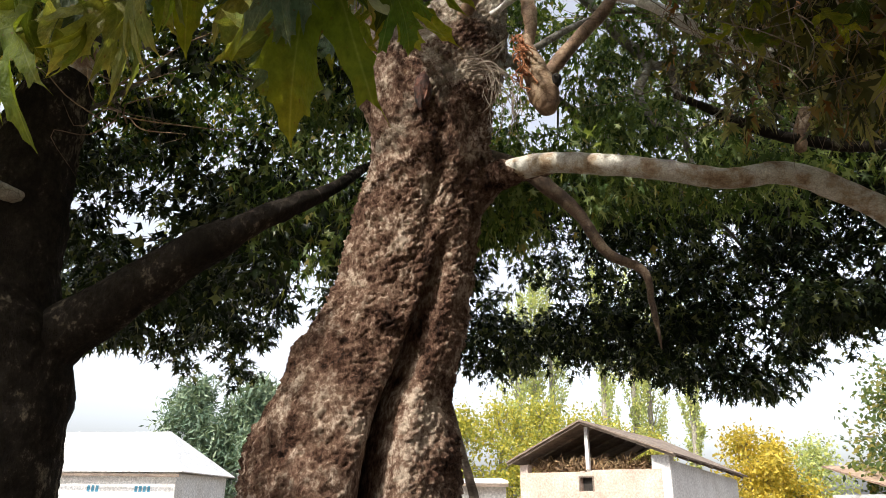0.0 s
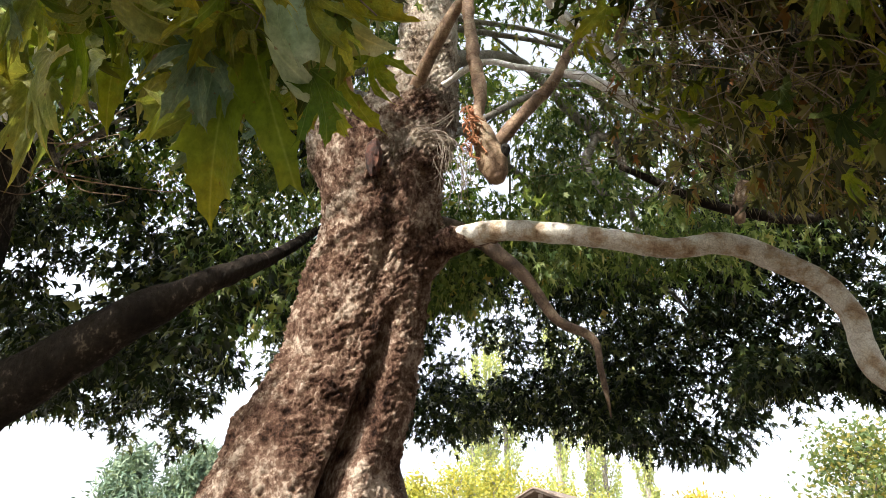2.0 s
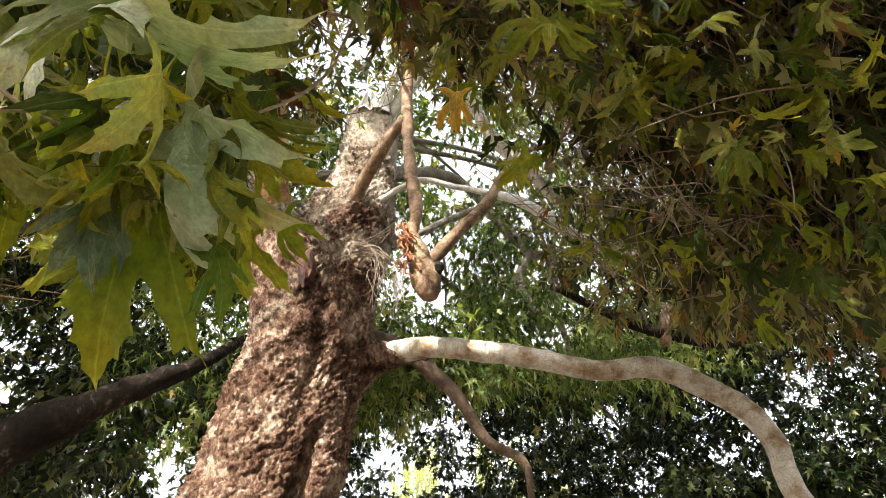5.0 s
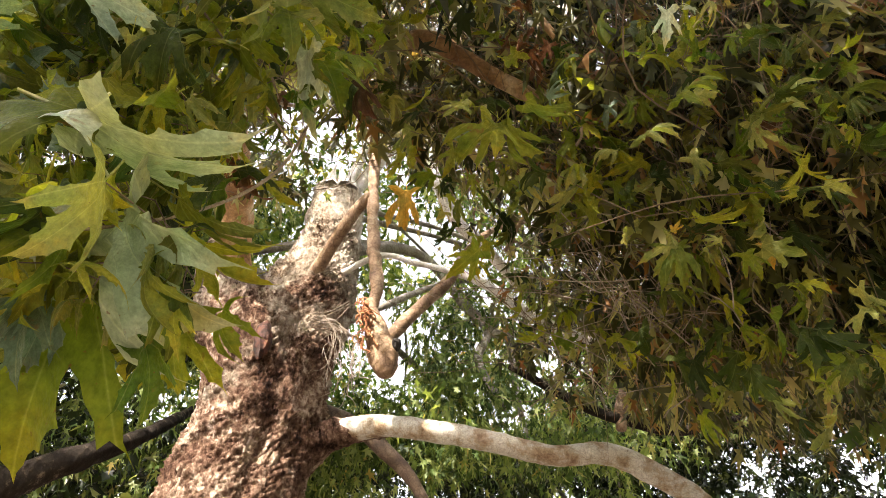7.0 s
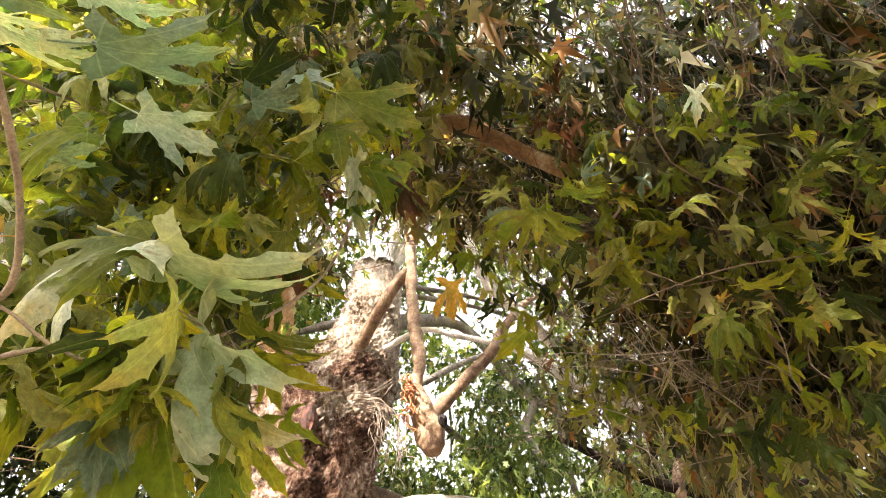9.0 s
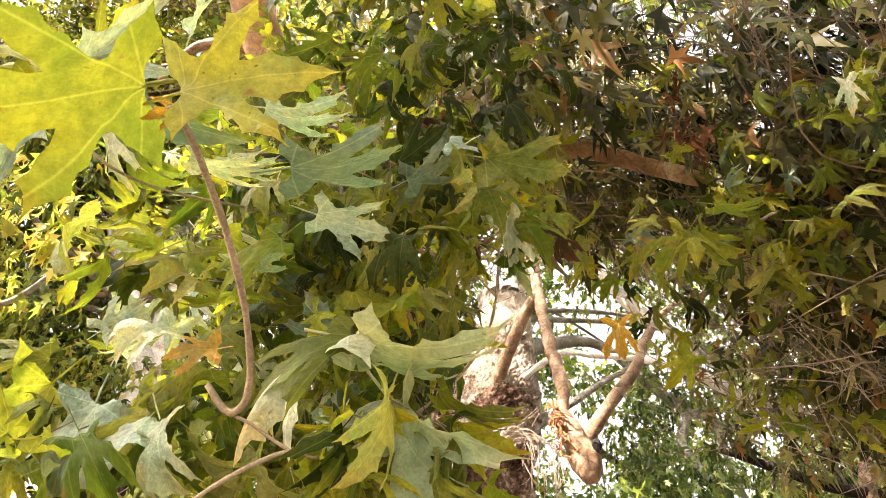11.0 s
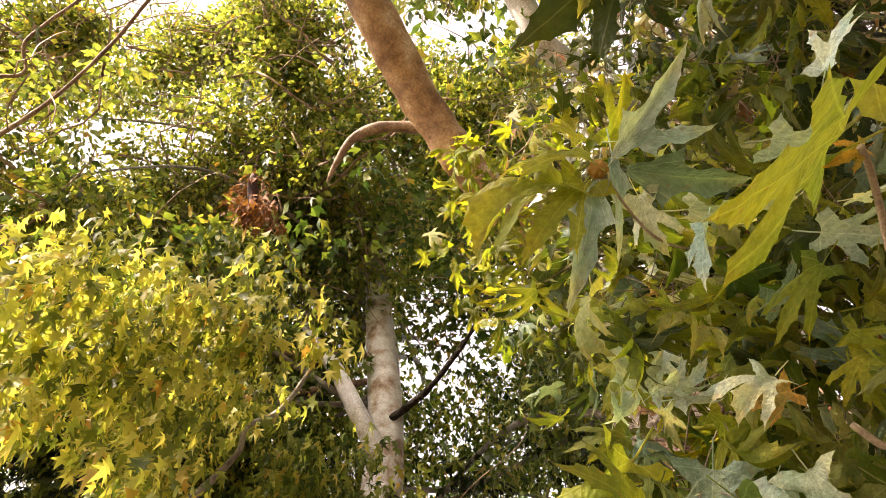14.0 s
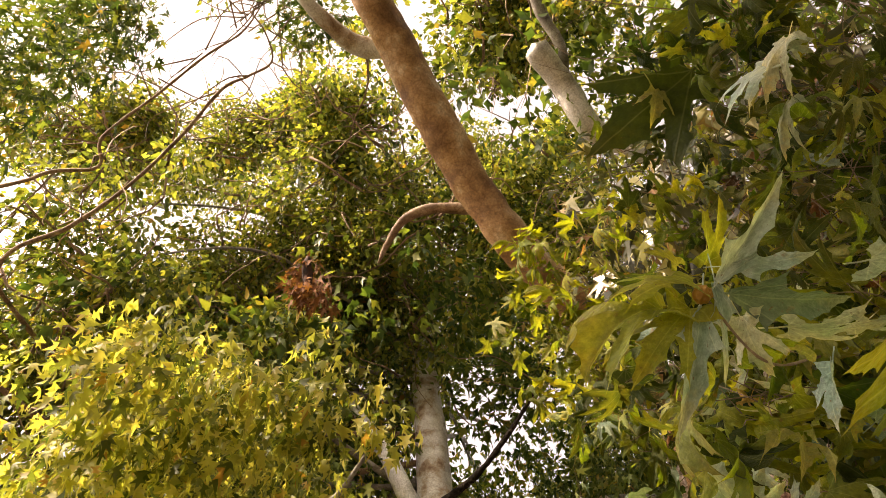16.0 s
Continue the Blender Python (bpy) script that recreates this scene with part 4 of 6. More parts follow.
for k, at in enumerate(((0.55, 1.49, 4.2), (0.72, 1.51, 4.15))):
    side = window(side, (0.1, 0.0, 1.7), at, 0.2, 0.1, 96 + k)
scatter("crown", *sprays(rng, side, 10, 0.19, 0.15, 1.6, 1.1), SMALL, leaf_olive, tree, "olive drooping leaves with some turning brown")
rows = []
for c in side[side[:, 0] > 0.3]:
    for k in range(1):
        w = rng.normal(0, 0.22, 3) + (-0.22, -0.12, 0.30)
        s = c + rng.normal(0, 0.1, 3)
        rows.append([(*(s - w * 0.5 - (0, 0, 0.1)), 0.001), (*s, 0.002), (*(s + w * 0.7 + rng.normal(0, 0.05, 3)), 0.0026), (*(s + w * 1.5 + rng.normal(0, 0.1, 3)), 0.003), (*(s + w * 2.1 + rng.normal(0, 0.12, 3)), 0.001)])
# backing leaves coloured dark, so the side foliage falls off into shade
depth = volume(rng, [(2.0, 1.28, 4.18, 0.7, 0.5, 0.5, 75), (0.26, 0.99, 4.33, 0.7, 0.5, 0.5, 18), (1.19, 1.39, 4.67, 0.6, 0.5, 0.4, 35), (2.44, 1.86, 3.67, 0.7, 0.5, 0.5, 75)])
scatter("crown", *sprays(rng, depth, 12, 0.2, 0.16, 1.4, 1.1), SMALL, leaf_shade, tree, "shaded leaves deep in the crown")
thin = []
for x, y, z in (((1.52, 1.99, 3.21)), ((1.58, 1.6, 3.25))):
    for k in range(26):
        s = np.array((x, y, z)) + in_ball(rng, 1)[0] * np.array((0.5, 0.3, 0.35))
        w = np.array((-0.04, -0.01, 0.05)) + rng.normal(0, 0.04, 3)
        r = [(*s, 0.0028)]
        for j in range(6):
            s = s + w
            w = w + rng.normal(0, 0.025, 3) + (0, 0, -0.008)
            r.append((*s, 0.0026 - 0.0003 * j))
        thin.append(r)
bundle(tree, "twigwork", thin, dead_mat, "bare pale twigs among the leaves", 4, 0.05, "stuff")
bundle(tree, "twigwork", rows, twig_brown, "thin brown twigs among the leaves", 3, 0.12, "stuff")

# ---- the second plane tree ----
tree2 = thing("plane_tree", "second plane tree, trunk coloured dark for shade low down, pale above", "tree", "plane trees")
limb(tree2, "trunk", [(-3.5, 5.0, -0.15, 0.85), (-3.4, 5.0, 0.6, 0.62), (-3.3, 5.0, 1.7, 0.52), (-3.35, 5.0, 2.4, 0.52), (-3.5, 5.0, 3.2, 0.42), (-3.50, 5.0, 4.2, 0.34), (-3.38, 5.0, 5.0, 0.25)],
     bark_dark, "lower trunk, its shade put in the bark colour", 60, 0.03, 0.05, 3.0, 50, 0.012, 14.0)
limb(tree2, "trunk_top", [(-3.40, 5.0, 4.9, 0.23), (-3.29, 5.0, 5.9, 0.20), (-3.37, 5.0, 7.14, 0.19), (-3.56, 5.0, 8.85, 0.16), (-3.7, 5.0, 11.2, 0.08)], bark_pale, "pale grey upper trunk", 24, 0.05, 0.02, 5.0, 51)
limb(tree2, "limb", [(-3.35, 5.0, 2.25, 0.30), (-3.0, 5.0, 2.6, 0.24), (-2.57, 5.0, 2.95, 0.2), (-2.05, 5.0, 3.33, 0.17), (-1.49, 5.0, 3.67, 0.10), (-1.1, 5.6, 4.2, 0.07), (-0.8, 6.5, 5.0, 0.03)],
     bark_dark, "forking limb, darkened in colour as shade", 28, 0.04, 0.03, 4.0, 52, 0.008, 14.0)
limb(tree2, "limb", [(-3.3, 5.0, 5.8, 0.11), (-3.46, 4.6, 6.3, 0.10), (-3.77, 4.6, 6.95, 0.09), (-4.1, 4.6, 7.5, 0.07), (-4.6, 4.6, 8.4, 0.03)], bark_white, "", 12, 0.05, 0.01, 6.0, 53)
limb(tree2, "limb", [(-3.3, 4.9, 3.7, 0.07), (-3.7, 3.6, 3.75, 0.05), (-3.55, 2.5, 3.92, 0.024), (-3.33, 2.55, 4.09, 0.022), (-3.09, 2.56, 4.33, 0.02), (-3.01, 2.5, 4.47, 0.018), (-2.82, 2.55, 4.58, 0.016), (-2.6, 2.5, 4.8, 0.015)],
     bark_grey, "thin winding limb", 10, 0.03, 0.008, 8.0, 54)
crooked = []
crooked.append([(-3.5, 5.0, 7.0, 0.0600), (-5.2, 3.6, 6.2, 0.0450), (-5.4, 1.4, 5.6, 0.0338), (-4.85, 0.64, 5.88, 0.0263), (-4.43, 0.68, 6.25, 0.0263), (-4.03, 0.66, 6.57, 0.0240), (-3.54, 0.54, 6.9, 0.0225), (-3.13, 0.39, 7.13, 0.0210), (-2.9, 0.40, 7.23, 0.0180), (-2.69, 0.39, 7.32, 0.0150), (-2.63, 0.18, 7.37, 0.0120), (-2.66, -0.03, 7.40, 0.0075)])
crooked.append([(-3.5, 5.0, 7.4, 0.0600), (-5.6, 2.8, 6.6, 0.0450), (-5.2, 0.4, 6.2, 0.0263), (-4.44, 0.25, 6.33, 0.0225), (-4.12, 0.42, 6.55, 0.0210), (-3.99, 0.25, 6.67, 0.0195), (-3.53, 0.18, 6.96, 0.0180), (-3.12, 0.11, 7.18, 0.0150), (-2.77, 0.08, 7.32, 0.0120), (-2.5, -0.05, 7.45, 0.0075)])
crooked.append([(-3.4, 5.0, 6.3, 0.07), (-2.6, 4.6, 6.3, 0.05), (-1.9, 4.4, 6.9, 0.03), (-1.4, 4.2, 7.4, 0.015)])
crooked.append([(-3.35, 5.0, 5.5, 0.06), (-3.0, 4.8, 5.2, 0.05), (-2.8, 4.7, 4.7, 0.04), (-2.6, 4.6, 4.4, 0.02)])
for seed, rows in enumerate(crooked):
    limb(tree2, "limb", [(x, y, z, r * 0.65) for x, y, z, r in rows], bark_tan if seed < 2 else bark_dark, "", 9, 0.03, 0.02, 9.0, 60 + seed)
    twigs = []
    trng = np.random.default_rng(160 + seed)
    for k in range(3 * len(rows)):                             # the small crooked twigs on it
        p = np.array(rows[min(len(rows) - 1, 2 + k // 3)][:3]) + trng.normal(0, 0.05, 3)
        w = trng.normal(0, 0.2, 3)
        twigs.append([(*p, 0.008), (*(p + w + trng.normal(0, 0.05, 3)), 0.006), (*(p + 2 * w + trng.normal(0, 0.12, 3)), 0.004), (*(p + 2.6 * w + trng.normal(0, 0.18, 3)), 0.001)])
    bundle(tree2, "twigwork", twigs, bark_tan, "crooked bare twigs", 3, 0.08, "stuff")
rng = np.random.default_rng(61)
for k in range(22):
    a = rng.uniform(1.2, 4.2)
    s = np.array((-3.5, 5.0, rng.uniform(5.5, 9.5)))
    e = s + np.array((4.5 * math.cos(a), 4.5 * math.sin(a), rng.uniform(-1.5, 2.0)))
    m1 = s + (e - s) * 0.5 + rng.normal(0, 0.3, 3) + (0, 0, 0.5)
    limb(tree2, "limb", [(*s, 0.04), (*m1, 0.022), (*e, 0.008)], bark_grey, "", 7, 0.14, 0.015, 4.0, 80 + k)


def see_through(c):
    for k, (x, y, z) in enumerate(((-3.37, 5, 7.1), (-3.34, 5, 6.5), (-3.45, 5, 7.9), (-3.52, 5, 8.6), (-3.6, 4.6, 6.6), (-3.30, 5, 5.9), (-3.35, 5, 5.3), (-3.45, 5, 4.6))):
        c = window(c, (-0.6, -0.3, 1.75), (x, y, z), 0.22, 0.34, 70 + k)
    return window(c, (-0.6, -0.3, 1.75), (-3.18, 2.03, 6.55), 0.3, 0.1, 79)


gold = clumped(volume(rng, [(-3.2, 1.5, 4.3, 0.85, 0.75, 0.6, 260), (-2.6, 1.9, 4.5, 0.65, 0.6, 0.45, 140), (-4.2, 1.6, 4.2, 1.1, 0.9, 0.95, 270), (-3.4, 2.3, 4.9, 1.0, 0.7, 0.5, 170), (-3.2, 1.8, 3.6, 0.6, 0.5, 0.4, 90)] + [(-3.3 + rng.normal(0, 0.8), 1.8 + rng.normal(0, 0.3), 4.85 + rng.normal(0, 0.2), 0.2, 0.2, 0.16, 22) for k in range(12)]), 0.22, 2.3, 5)
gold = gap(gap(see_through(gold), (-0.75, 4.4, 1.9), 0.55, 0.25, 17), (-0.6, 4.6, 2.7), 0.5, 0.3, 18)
scatter("crown", *sprays(rng, gold, 14, 0.17, 0.112, 2.2, 0.9), LOBED, leaf_gold, tree2, "sunlit yellow-green leaves, some orange")
# the clump at x -7.2 is unseen, added to darken the trunk beside it
mid = clumped(volume(rng, [(-5.6, 6.0, 6.2, 2.6, 1.6, 2.4, 1100), (-2.0, 6.8, 6.6, 1.6, 1.2, 2.2, 500), (-3.8, 7.2, 4.9, 3.0, 1.2, 1.3, 240), (-7.2, 3.0, 3.4, 1.5, 2.6, 1.9, 520), (-6.5, 5, 5, 2, 2.5, 2.6, 900), (-2.0, 7.2, 3.9, 1.5, 1.2, 0.9, 160), (-4.2, 3.4, 5.2, 1.0, 0.8, 0.8, 130)] + [(-3.3, 4.3, 4.9, 0.8, 0.4, 0.6, 60), (-3.0, 3.9, 5.0, 0.9, 0.5, 0.5, 80), (-0.62, 1.95, 10.93, 1.0, 0.8, 0.5, 170), (0.52, 2.27, 9.71, 1.0, 0.8, 0.5, 170), (-2.81, 0.68, 10.4, 1.0, 0.8, 0.5, 170)]), -0.2, 0.9, 7)
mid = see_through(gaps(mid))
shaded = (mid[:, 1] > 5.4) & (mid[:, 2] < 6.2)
scatter("crown", *sprays(rng, open_sky(mid[shaded], 0.0), 14, 0.24, 0.165), THREE, leaf_shade, tree2, "shaded deep green leaves low in the second tree")
hung = ~shaded & (mid[:, 1] < 5.4) & (mid[:, 2] < 5.9) & (mid[:, 0] > -5.6)
scatter("crown", *sprays(rng, open_sky(mid[hung], -0.25), 13, 0.24, 0.125, 1.8), LOBED, leaf_mid, tree2, "hanging green leaves with gaps between them")
scatter("crown", *sprays(rng, mid[~shaded & ~hung], 40, 0.25, 0.088, 1.0), TINY, leaf_mid, tree2, "green leaves of the second tree")
dim = clumped(volume(rng, [(-3.7, -0.4, 6.0, 0.8, 0.5, 0.6, 130), (-4.3, -0.35, 6.6, 0.6, 0.3, 0.35, 110), (-3.6, -0.45, 6.9, 0.5, 0.25, 0.22, 70), (-2.3, 0.2, 7.5, 0.3, 0.3, 0.2, 30)]), -0.2, 0.9, 7)
for k, foot in enumerate(((-3.3, 1.6, 4.4), (-4.2, 1.6, 4.2), (-2.8, 1.9, 4.5))):
    dim = gap(dim, foot, 0.9, 0.4, 30 + k)
scatter("crown", *sprays(rng, dim, 16, 0.2, 0.11, 1.0), SMALL, leaf_green, tree2, "dark green leaves at the edge of the crown")
high = clumped(volume(rng, [(-5.0, 2.2, 7.6, 2.2, 2.0, 1.2, 1000), (-3.4, 2.4, 9.6, 2.6, 2.4, 1.2, 1400), (-5.2, 4.2, 8.6, 2.4, 2.0, 1.4, 900), (-1.4, 3.0, 9.0, 1.4, 1.6, 0.9, 450), (-7.0, 1.0, 6.6, 1.6, 2.0, 1.8, 700), (-1.9, 0.9, 9.0, 1.5, 0.9, 0.8, 420), (-0.6, 1.2, 8.8, 1.4, 1.0, 0.7, 330)] + [(-4.8, 0.6, 7.6, 1.4, 0.7, 0.9, 260), (-4.4, 1.0, 9.6, 1.6, 1.0, 0.9, 300), (-2.6, 5.2, 11.4, 3.2, 2.4, 0.9, 1000), (-5.8, 4.2, 10.8, 2.0, 2.0, 0.9, 450), (-6.13, 2.06, 12.7, 1.6, 1.2, 0.8, 300), (-4.53, 2.01, 13.36, 1.6, 1.2, 0.8, 300), (-6.84, 0.42, 10.78, 1.6, 1.2, 0.8, 300), (-3.05, 1.46, 10.68, 0.8, 0.8, 0.6, 200), (-1.42, 3.07, 10.23, 0.9, 0.9, 0.6, 220), (-3.69, 1.67, 9.80, 0.8, 0.8, 0.6, 200), (-5.73, 0.74, 9.76, 0.7, 0.7, 0.6, 160), (-1.05, 1.87, 10.99, 0.8, 0.8, 0.6, 200), (-4.77, -0.12, 11.09, 0.5, 0.5, 0.6, 120)]), -0.25, 0.8, 8)
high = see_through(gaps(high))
high = high[np.linalg.norm(high - np.array((-0.65, 1.1, 7.2)), axis=1) > 0.7]
high = np.vstack([high, volume(rng, [(-1.00, 2.03, 10.33, 0.5, 0.4, 0.3, 50), (-5.62, 0.68, 9.82, 0.5, 0.4, 0.3, 40), (-6.85, 0.96, 10.59, 0.6, 0.5, 0.4, 50)])])
scatter("crown", *sprays(rng, high, 44, 0.26, 0.102, 0.8), TINY, leaf_lime, tree2, "yellow-green leaves high in the light")
twigs = []
for s in high[rng.permutation(len(high))[:1300]] - (0, 0, 0.3):               # fine crooked branchwork in the crown
    w = rng.normal(0, 1, 3) * np.array((1, 1, 0.5))
    w /= np.linalg.norm(w)
    r = [(*s, rng.uniform(0.010, 0.022))]
    for j in range(5):
        s = s + w * 0.26
        w = w + rng.normal(0, 0.45, 3)
        w /= np.linalg.norm(w)
        r.append((*s, r[0][3] * (0.8 - 0.16 * j)))
    twigs.append(r)
bundle(tree2, "twigwork", twigs, bark_tan, "fine crooked branches in the crown", 3, 0.15, "stuff")
# the dry reddish clump
dry = volume(rng, [(-3.2, 2.05, 6.55, 0.10, 0.12, 0.28, 20), (-3.0, 2.1, 6.35, 0.16, 0.12, 0.14, 9)])
scatter("dead_leaves", *sprays(rng, dry, 8, 0.1, 0.12, 1.2), SMALL, leaf_rust, tree2, "hanging clump of dead rust-brown leaves")
limb(tree2, "stub", [(-3.15, 1.95, 6.82, 0.02), (-3.17, 1.98, 6.74, 0.045), (-3.18, 2.05, 6.6, 0.05), (-3.2, 2.1, 6.4, 0.03)], wood_red, "", 10, 0.04, 0.012, 8.0, 99)


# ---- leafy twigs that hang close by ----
# dark repeats the green leaf dimmed for shade; shade dims the bluish one
NEAR_MATS = {"green": near_green, "shade": leaf_material("grey_green_leaf", [(0.0, (0.09, 0.15, 0.11)), (1.0, (0.19, 0.265, 0.20))], True, True, 0.25, 0.4, 0.4), "dark": leaf_material("shade_dark_leaf", [(0.0, (0.022, 0.040, 0.009)), (0.6, (0.052, 0.075, 0.015)), (1.0, (0.11, 0.12, 0.024))], True, True, 0.5, 0.5, 0.2), "green3": leaf_material("olive_leaf", [(0.0, (0.20, 0.23, 0.06)), (1.0, (0.33, 0.33, 0.11))], True, True, 0.4), "green2": leaf_material("lime_leaf", [(0.0, (0.13, 0.17, 0.029)), (1.0, (0.29, 0.305, 0.048))], True, True, 0.55, 0.5, 0.25), "pale": near_pale, "blue": near_blue,
             "yellow": near_yellow, "orange": near_orange, "rust": near_rust, "gold": leaf_material("golden_green_leaf", [(0.0, (0.22, 0.25, 0.04)), (1.0, (0.32, 0.33, 0.06))], True, True, 0.5, 0.45, 0.3)}
LABELS = {"pale": "pale leaf, back and sky sheen in its colour", "blue": "bluish pale leaf", "shade": "grey-green leaf back", "yellow": "yellow leaf", "orange": "orange leaf", "rust": "dry rust-brown leaf"}
def drooped(seed, bend, wave, fold):
    """The same leaf hanging from its stalk: the lobes bend down like the ribs of a half-shut umbrella. Its tip stays on the axis."""
    p, f, flat = blade(seed, 0.0, wave, fold)
    x, y, z = p[:, 0], p[:, 1], p[:, 2]
    r, a = np.hypot(x, y), np.arctan2(y, x)
    k = bend * (1 + 0.35 * np.abs(np.sin(a)) + 0.12 * np.sin(5 * a + seed))
    h, drop = np.sin(k * r) / k + z * np.sin(k * r), -(1 - np.cos(k * r)) / k + z * np.cos(k * r)
    c, t = math.cos(bend / 2), math.sin(bend / 2)
    long = 2 * math.sin(bend / 2) / bend
    hx, hy = h * np.cos(a), h * np.sin(a)
    return np.stack([(hx * c - drop * t) / long, hy / long, (hx * t + drop * c) / long], 1), f, flat


SHAPES = [blade(k, (0.15, 0.40, 0.65, 0.35)[k], (0.07, 0.16, 0.14, 0.2)[k], (0.18, 0.55, 0.4, 0.8)[k]) for k in range(4)]
SHAPES += [drooped(4, 1.1, 0.14, 0.35), drooped(5, 1.9, 0.16, 0.5), drooped(6, 1.5, 0.2, 0.3), drooped(7, 0.8, 0.16, 0.45), blade(8, 0.25, 0.10, 0.35, LANCE), blade(9, 0.5, 0.16, 0.6, LANCE)]
NEAR_MESH = {}


def near_mesh(kind, k):
    if (kind, k) not in NEAR_MESH:
        v, f, flat = SHAPES[k]
        m = len(v)                                              # the stalk
        stalk = [(x, y * 0.012, -0.35 * x * x + z * 0.012) for x in (0.02, -0.12, -0.28) for y, z in ((1, 0), (-0.5, 0.9), (-0.5, -0.9))]
        v, flat = np.vstack([v, stalk]), np.vstack([flat, np.zeros((9, 2))])
        f = np.vstack([f] + [[(m + 3 * i + j, m + 3 * i + (j + 1) % 3, m + 3 * i + 3 + j), (m + 3 * i + (j + 1) % 3, m + 3 * i + 3 + (j + 1) % 3, m + 3 * i + 3 + j)] for i in (0, 1) for j in (0, 1, 2)])
        NEAR_MESH[kind, k] = mesh_of("leaf", v, f, NEAR_MATS[kind], True, flat + np.array((0.0, 0.5)))
    return NEAR_MESH[kind, k]


def near_leaf(parent, base, tip, roll, kind, k=0, wide=0.8):
    """One leaf from its foot to its tip; roll turns it about its length."""
    base, tip = Vector(base), Vector(tip)
    x = tip - base
    size = x.length
    x.normalize()
    z = Vector((0, -0.72, -0.70))
    z = (z - x * z.dot(x)).normalized()
    z = Matrix.Rotation(radians(roll), 3, x) @ z
    y = z.cross(x)
    ob = new("leaf", near_mesh(kind, k))
    ob.parent = parent
    ob.matrix_basis = Matrix.Translation(base) @ Matrix((x, y, z)).transposed().to_4x4() @ Matrix.Diagonal((size, size * wide, size, 1))
    if kind in LABELS:
        ob["label"] = LABELS[kind]
    return ob


NEAR_A = [
    (-0.336, 0.136, 2.351, -0.503, 0.095, 2.232, -68, "yellow"),
    (-0.299, 0.141, 2.341, -0.150, 0.117, 2.351, -10, "gold"),
    (-0.31, 0.17, 2.36, -0.35, 0.16, 2.34, 0, "orange"),
    (-0.48, 0.17, 2.32, -0.51, 0.2, 2.26, 70, "blue"),
    (-0.32, 0.24, 2.37, -0.26, 0.26, 2.39, 72, "pale"),
    (-0.31, 0.12, 2.44, -0.27, 0.07, 2.48, -60, "blue"),
    (-0.22, 0.17, 2.41, -0.23, 0.15, 2.4, 0, "rust"),
]
UPPER = [
    (-0.195, 0.542, 2.376, 0.041, 0.635, 2.421, 62, "pale", 4, 0.75),
    (-0.199, 0.541, 2.374, -0.346, 0.558, 2.271, 40, "yellow", 4, 0.60),
    (-0.204, 0.548, 2.367, -0.304, 0.627, 2.213, 65, "pale", 5, 0.45),
    (-0.151, 0.650, 2.343, 0.026, 0.705, 2.169, 35, "pale", 6, 0.95),
    (-0.089, 0.671, 2.378, 0.069, 0.713, 2.336, 55, "yellow", 4, 0.45),
    (-0.151, 0.651, 2.342, -0.222, 0.677, 2.293, 70, "pale", 5, 0.50),
]
UPPER_TOO = [
    (-0.216, 0.811, 2.362, -0.290, 1.073, 2.137, 10, "green", 7, 0.80),
    (-0.231, 0.660, 2.327, -0.268, 0.710, 2.244, 30, "pale", 6, 0.80),
    (-0.195, 0.773, 2.348, -0.219, 0.822, 2.277, 20, "green3", 5, 0.60),
    (-0.261, 0.839, 2.311, -0.300, 0.931, 2.198, -20, "shade", 6, 0.70),
    (-0.199, 0.668, 2.381, -0.151, 0.658, 2.450, 30, "green", 4, 0.60),
    (-0.163, 0.816, 2.341, -0.112, 0.894, 2.266, 35, "green", 5, 0.70),
]
SIDE = [
    (-0.269, 0.481, 2.581, -0.136, 0.549, 2.583, 25, "blue", 0, 0.75),
    (0.040, 0.648, 2.767, 0.088, 0.758, 2.645, 30, "pale", 7, 0.50),
    (-0.033, 0.556, 2.879, -0.144, 0.590, 2.803, 50, "blue", 4, 0.80),
    (0.130, 0.619, 3.202, 0.183, 0.681, 3.126, 20, "dark", 7, 0.80),
    (0.278, 0.934, 2.748, 0.290, 1.007, 2.673, 15, "orange", 6, 0.70),
    (0.153, 0.718, 2.811, 0.189, 0.775, 2.744, 40, "rust", 6, 0.70),
    (-0.383, 0.507, 2.499, -0.301, 0.519, 2.560, 40, "shade", 4, 0.70),
    (-0.257, 0.689, 2.481, -0.321, 0.649, 2.578, 20, "shade", 7, 0.90),
]
SIDE_TOO = [
    (-0.366, 0.364, 2.558, -0.279, 0.387, 2.570, 60, "pale", 4, 0.60),
    (-0.314, 0.307, 2.611, -0.185, 0.350, 2.648, 66, "blue", 4, 0.70),
    (-0.141, 0.543, 2.748, -0.036, 0.535, 2.827, 40, "shade", 4, 0.70),
    (0.004, 0.522, 2.775, 0.160, 0.604, 2.845, 30, "green3", 7, 0.70),
    (-0.602, 0.632, 2.510, -0.629, 0.544, 2.585, 30, "blue", 8, 0.80),
    (-0.598, 0.632, 2.510, -0.527, 0.611, 2.559, 25, "blue", 8, 0.70),
    (-0.399, 0.562, 2.384, -0.477, 0.570, 2.372, 35, "orange", 7, 0.90),
]
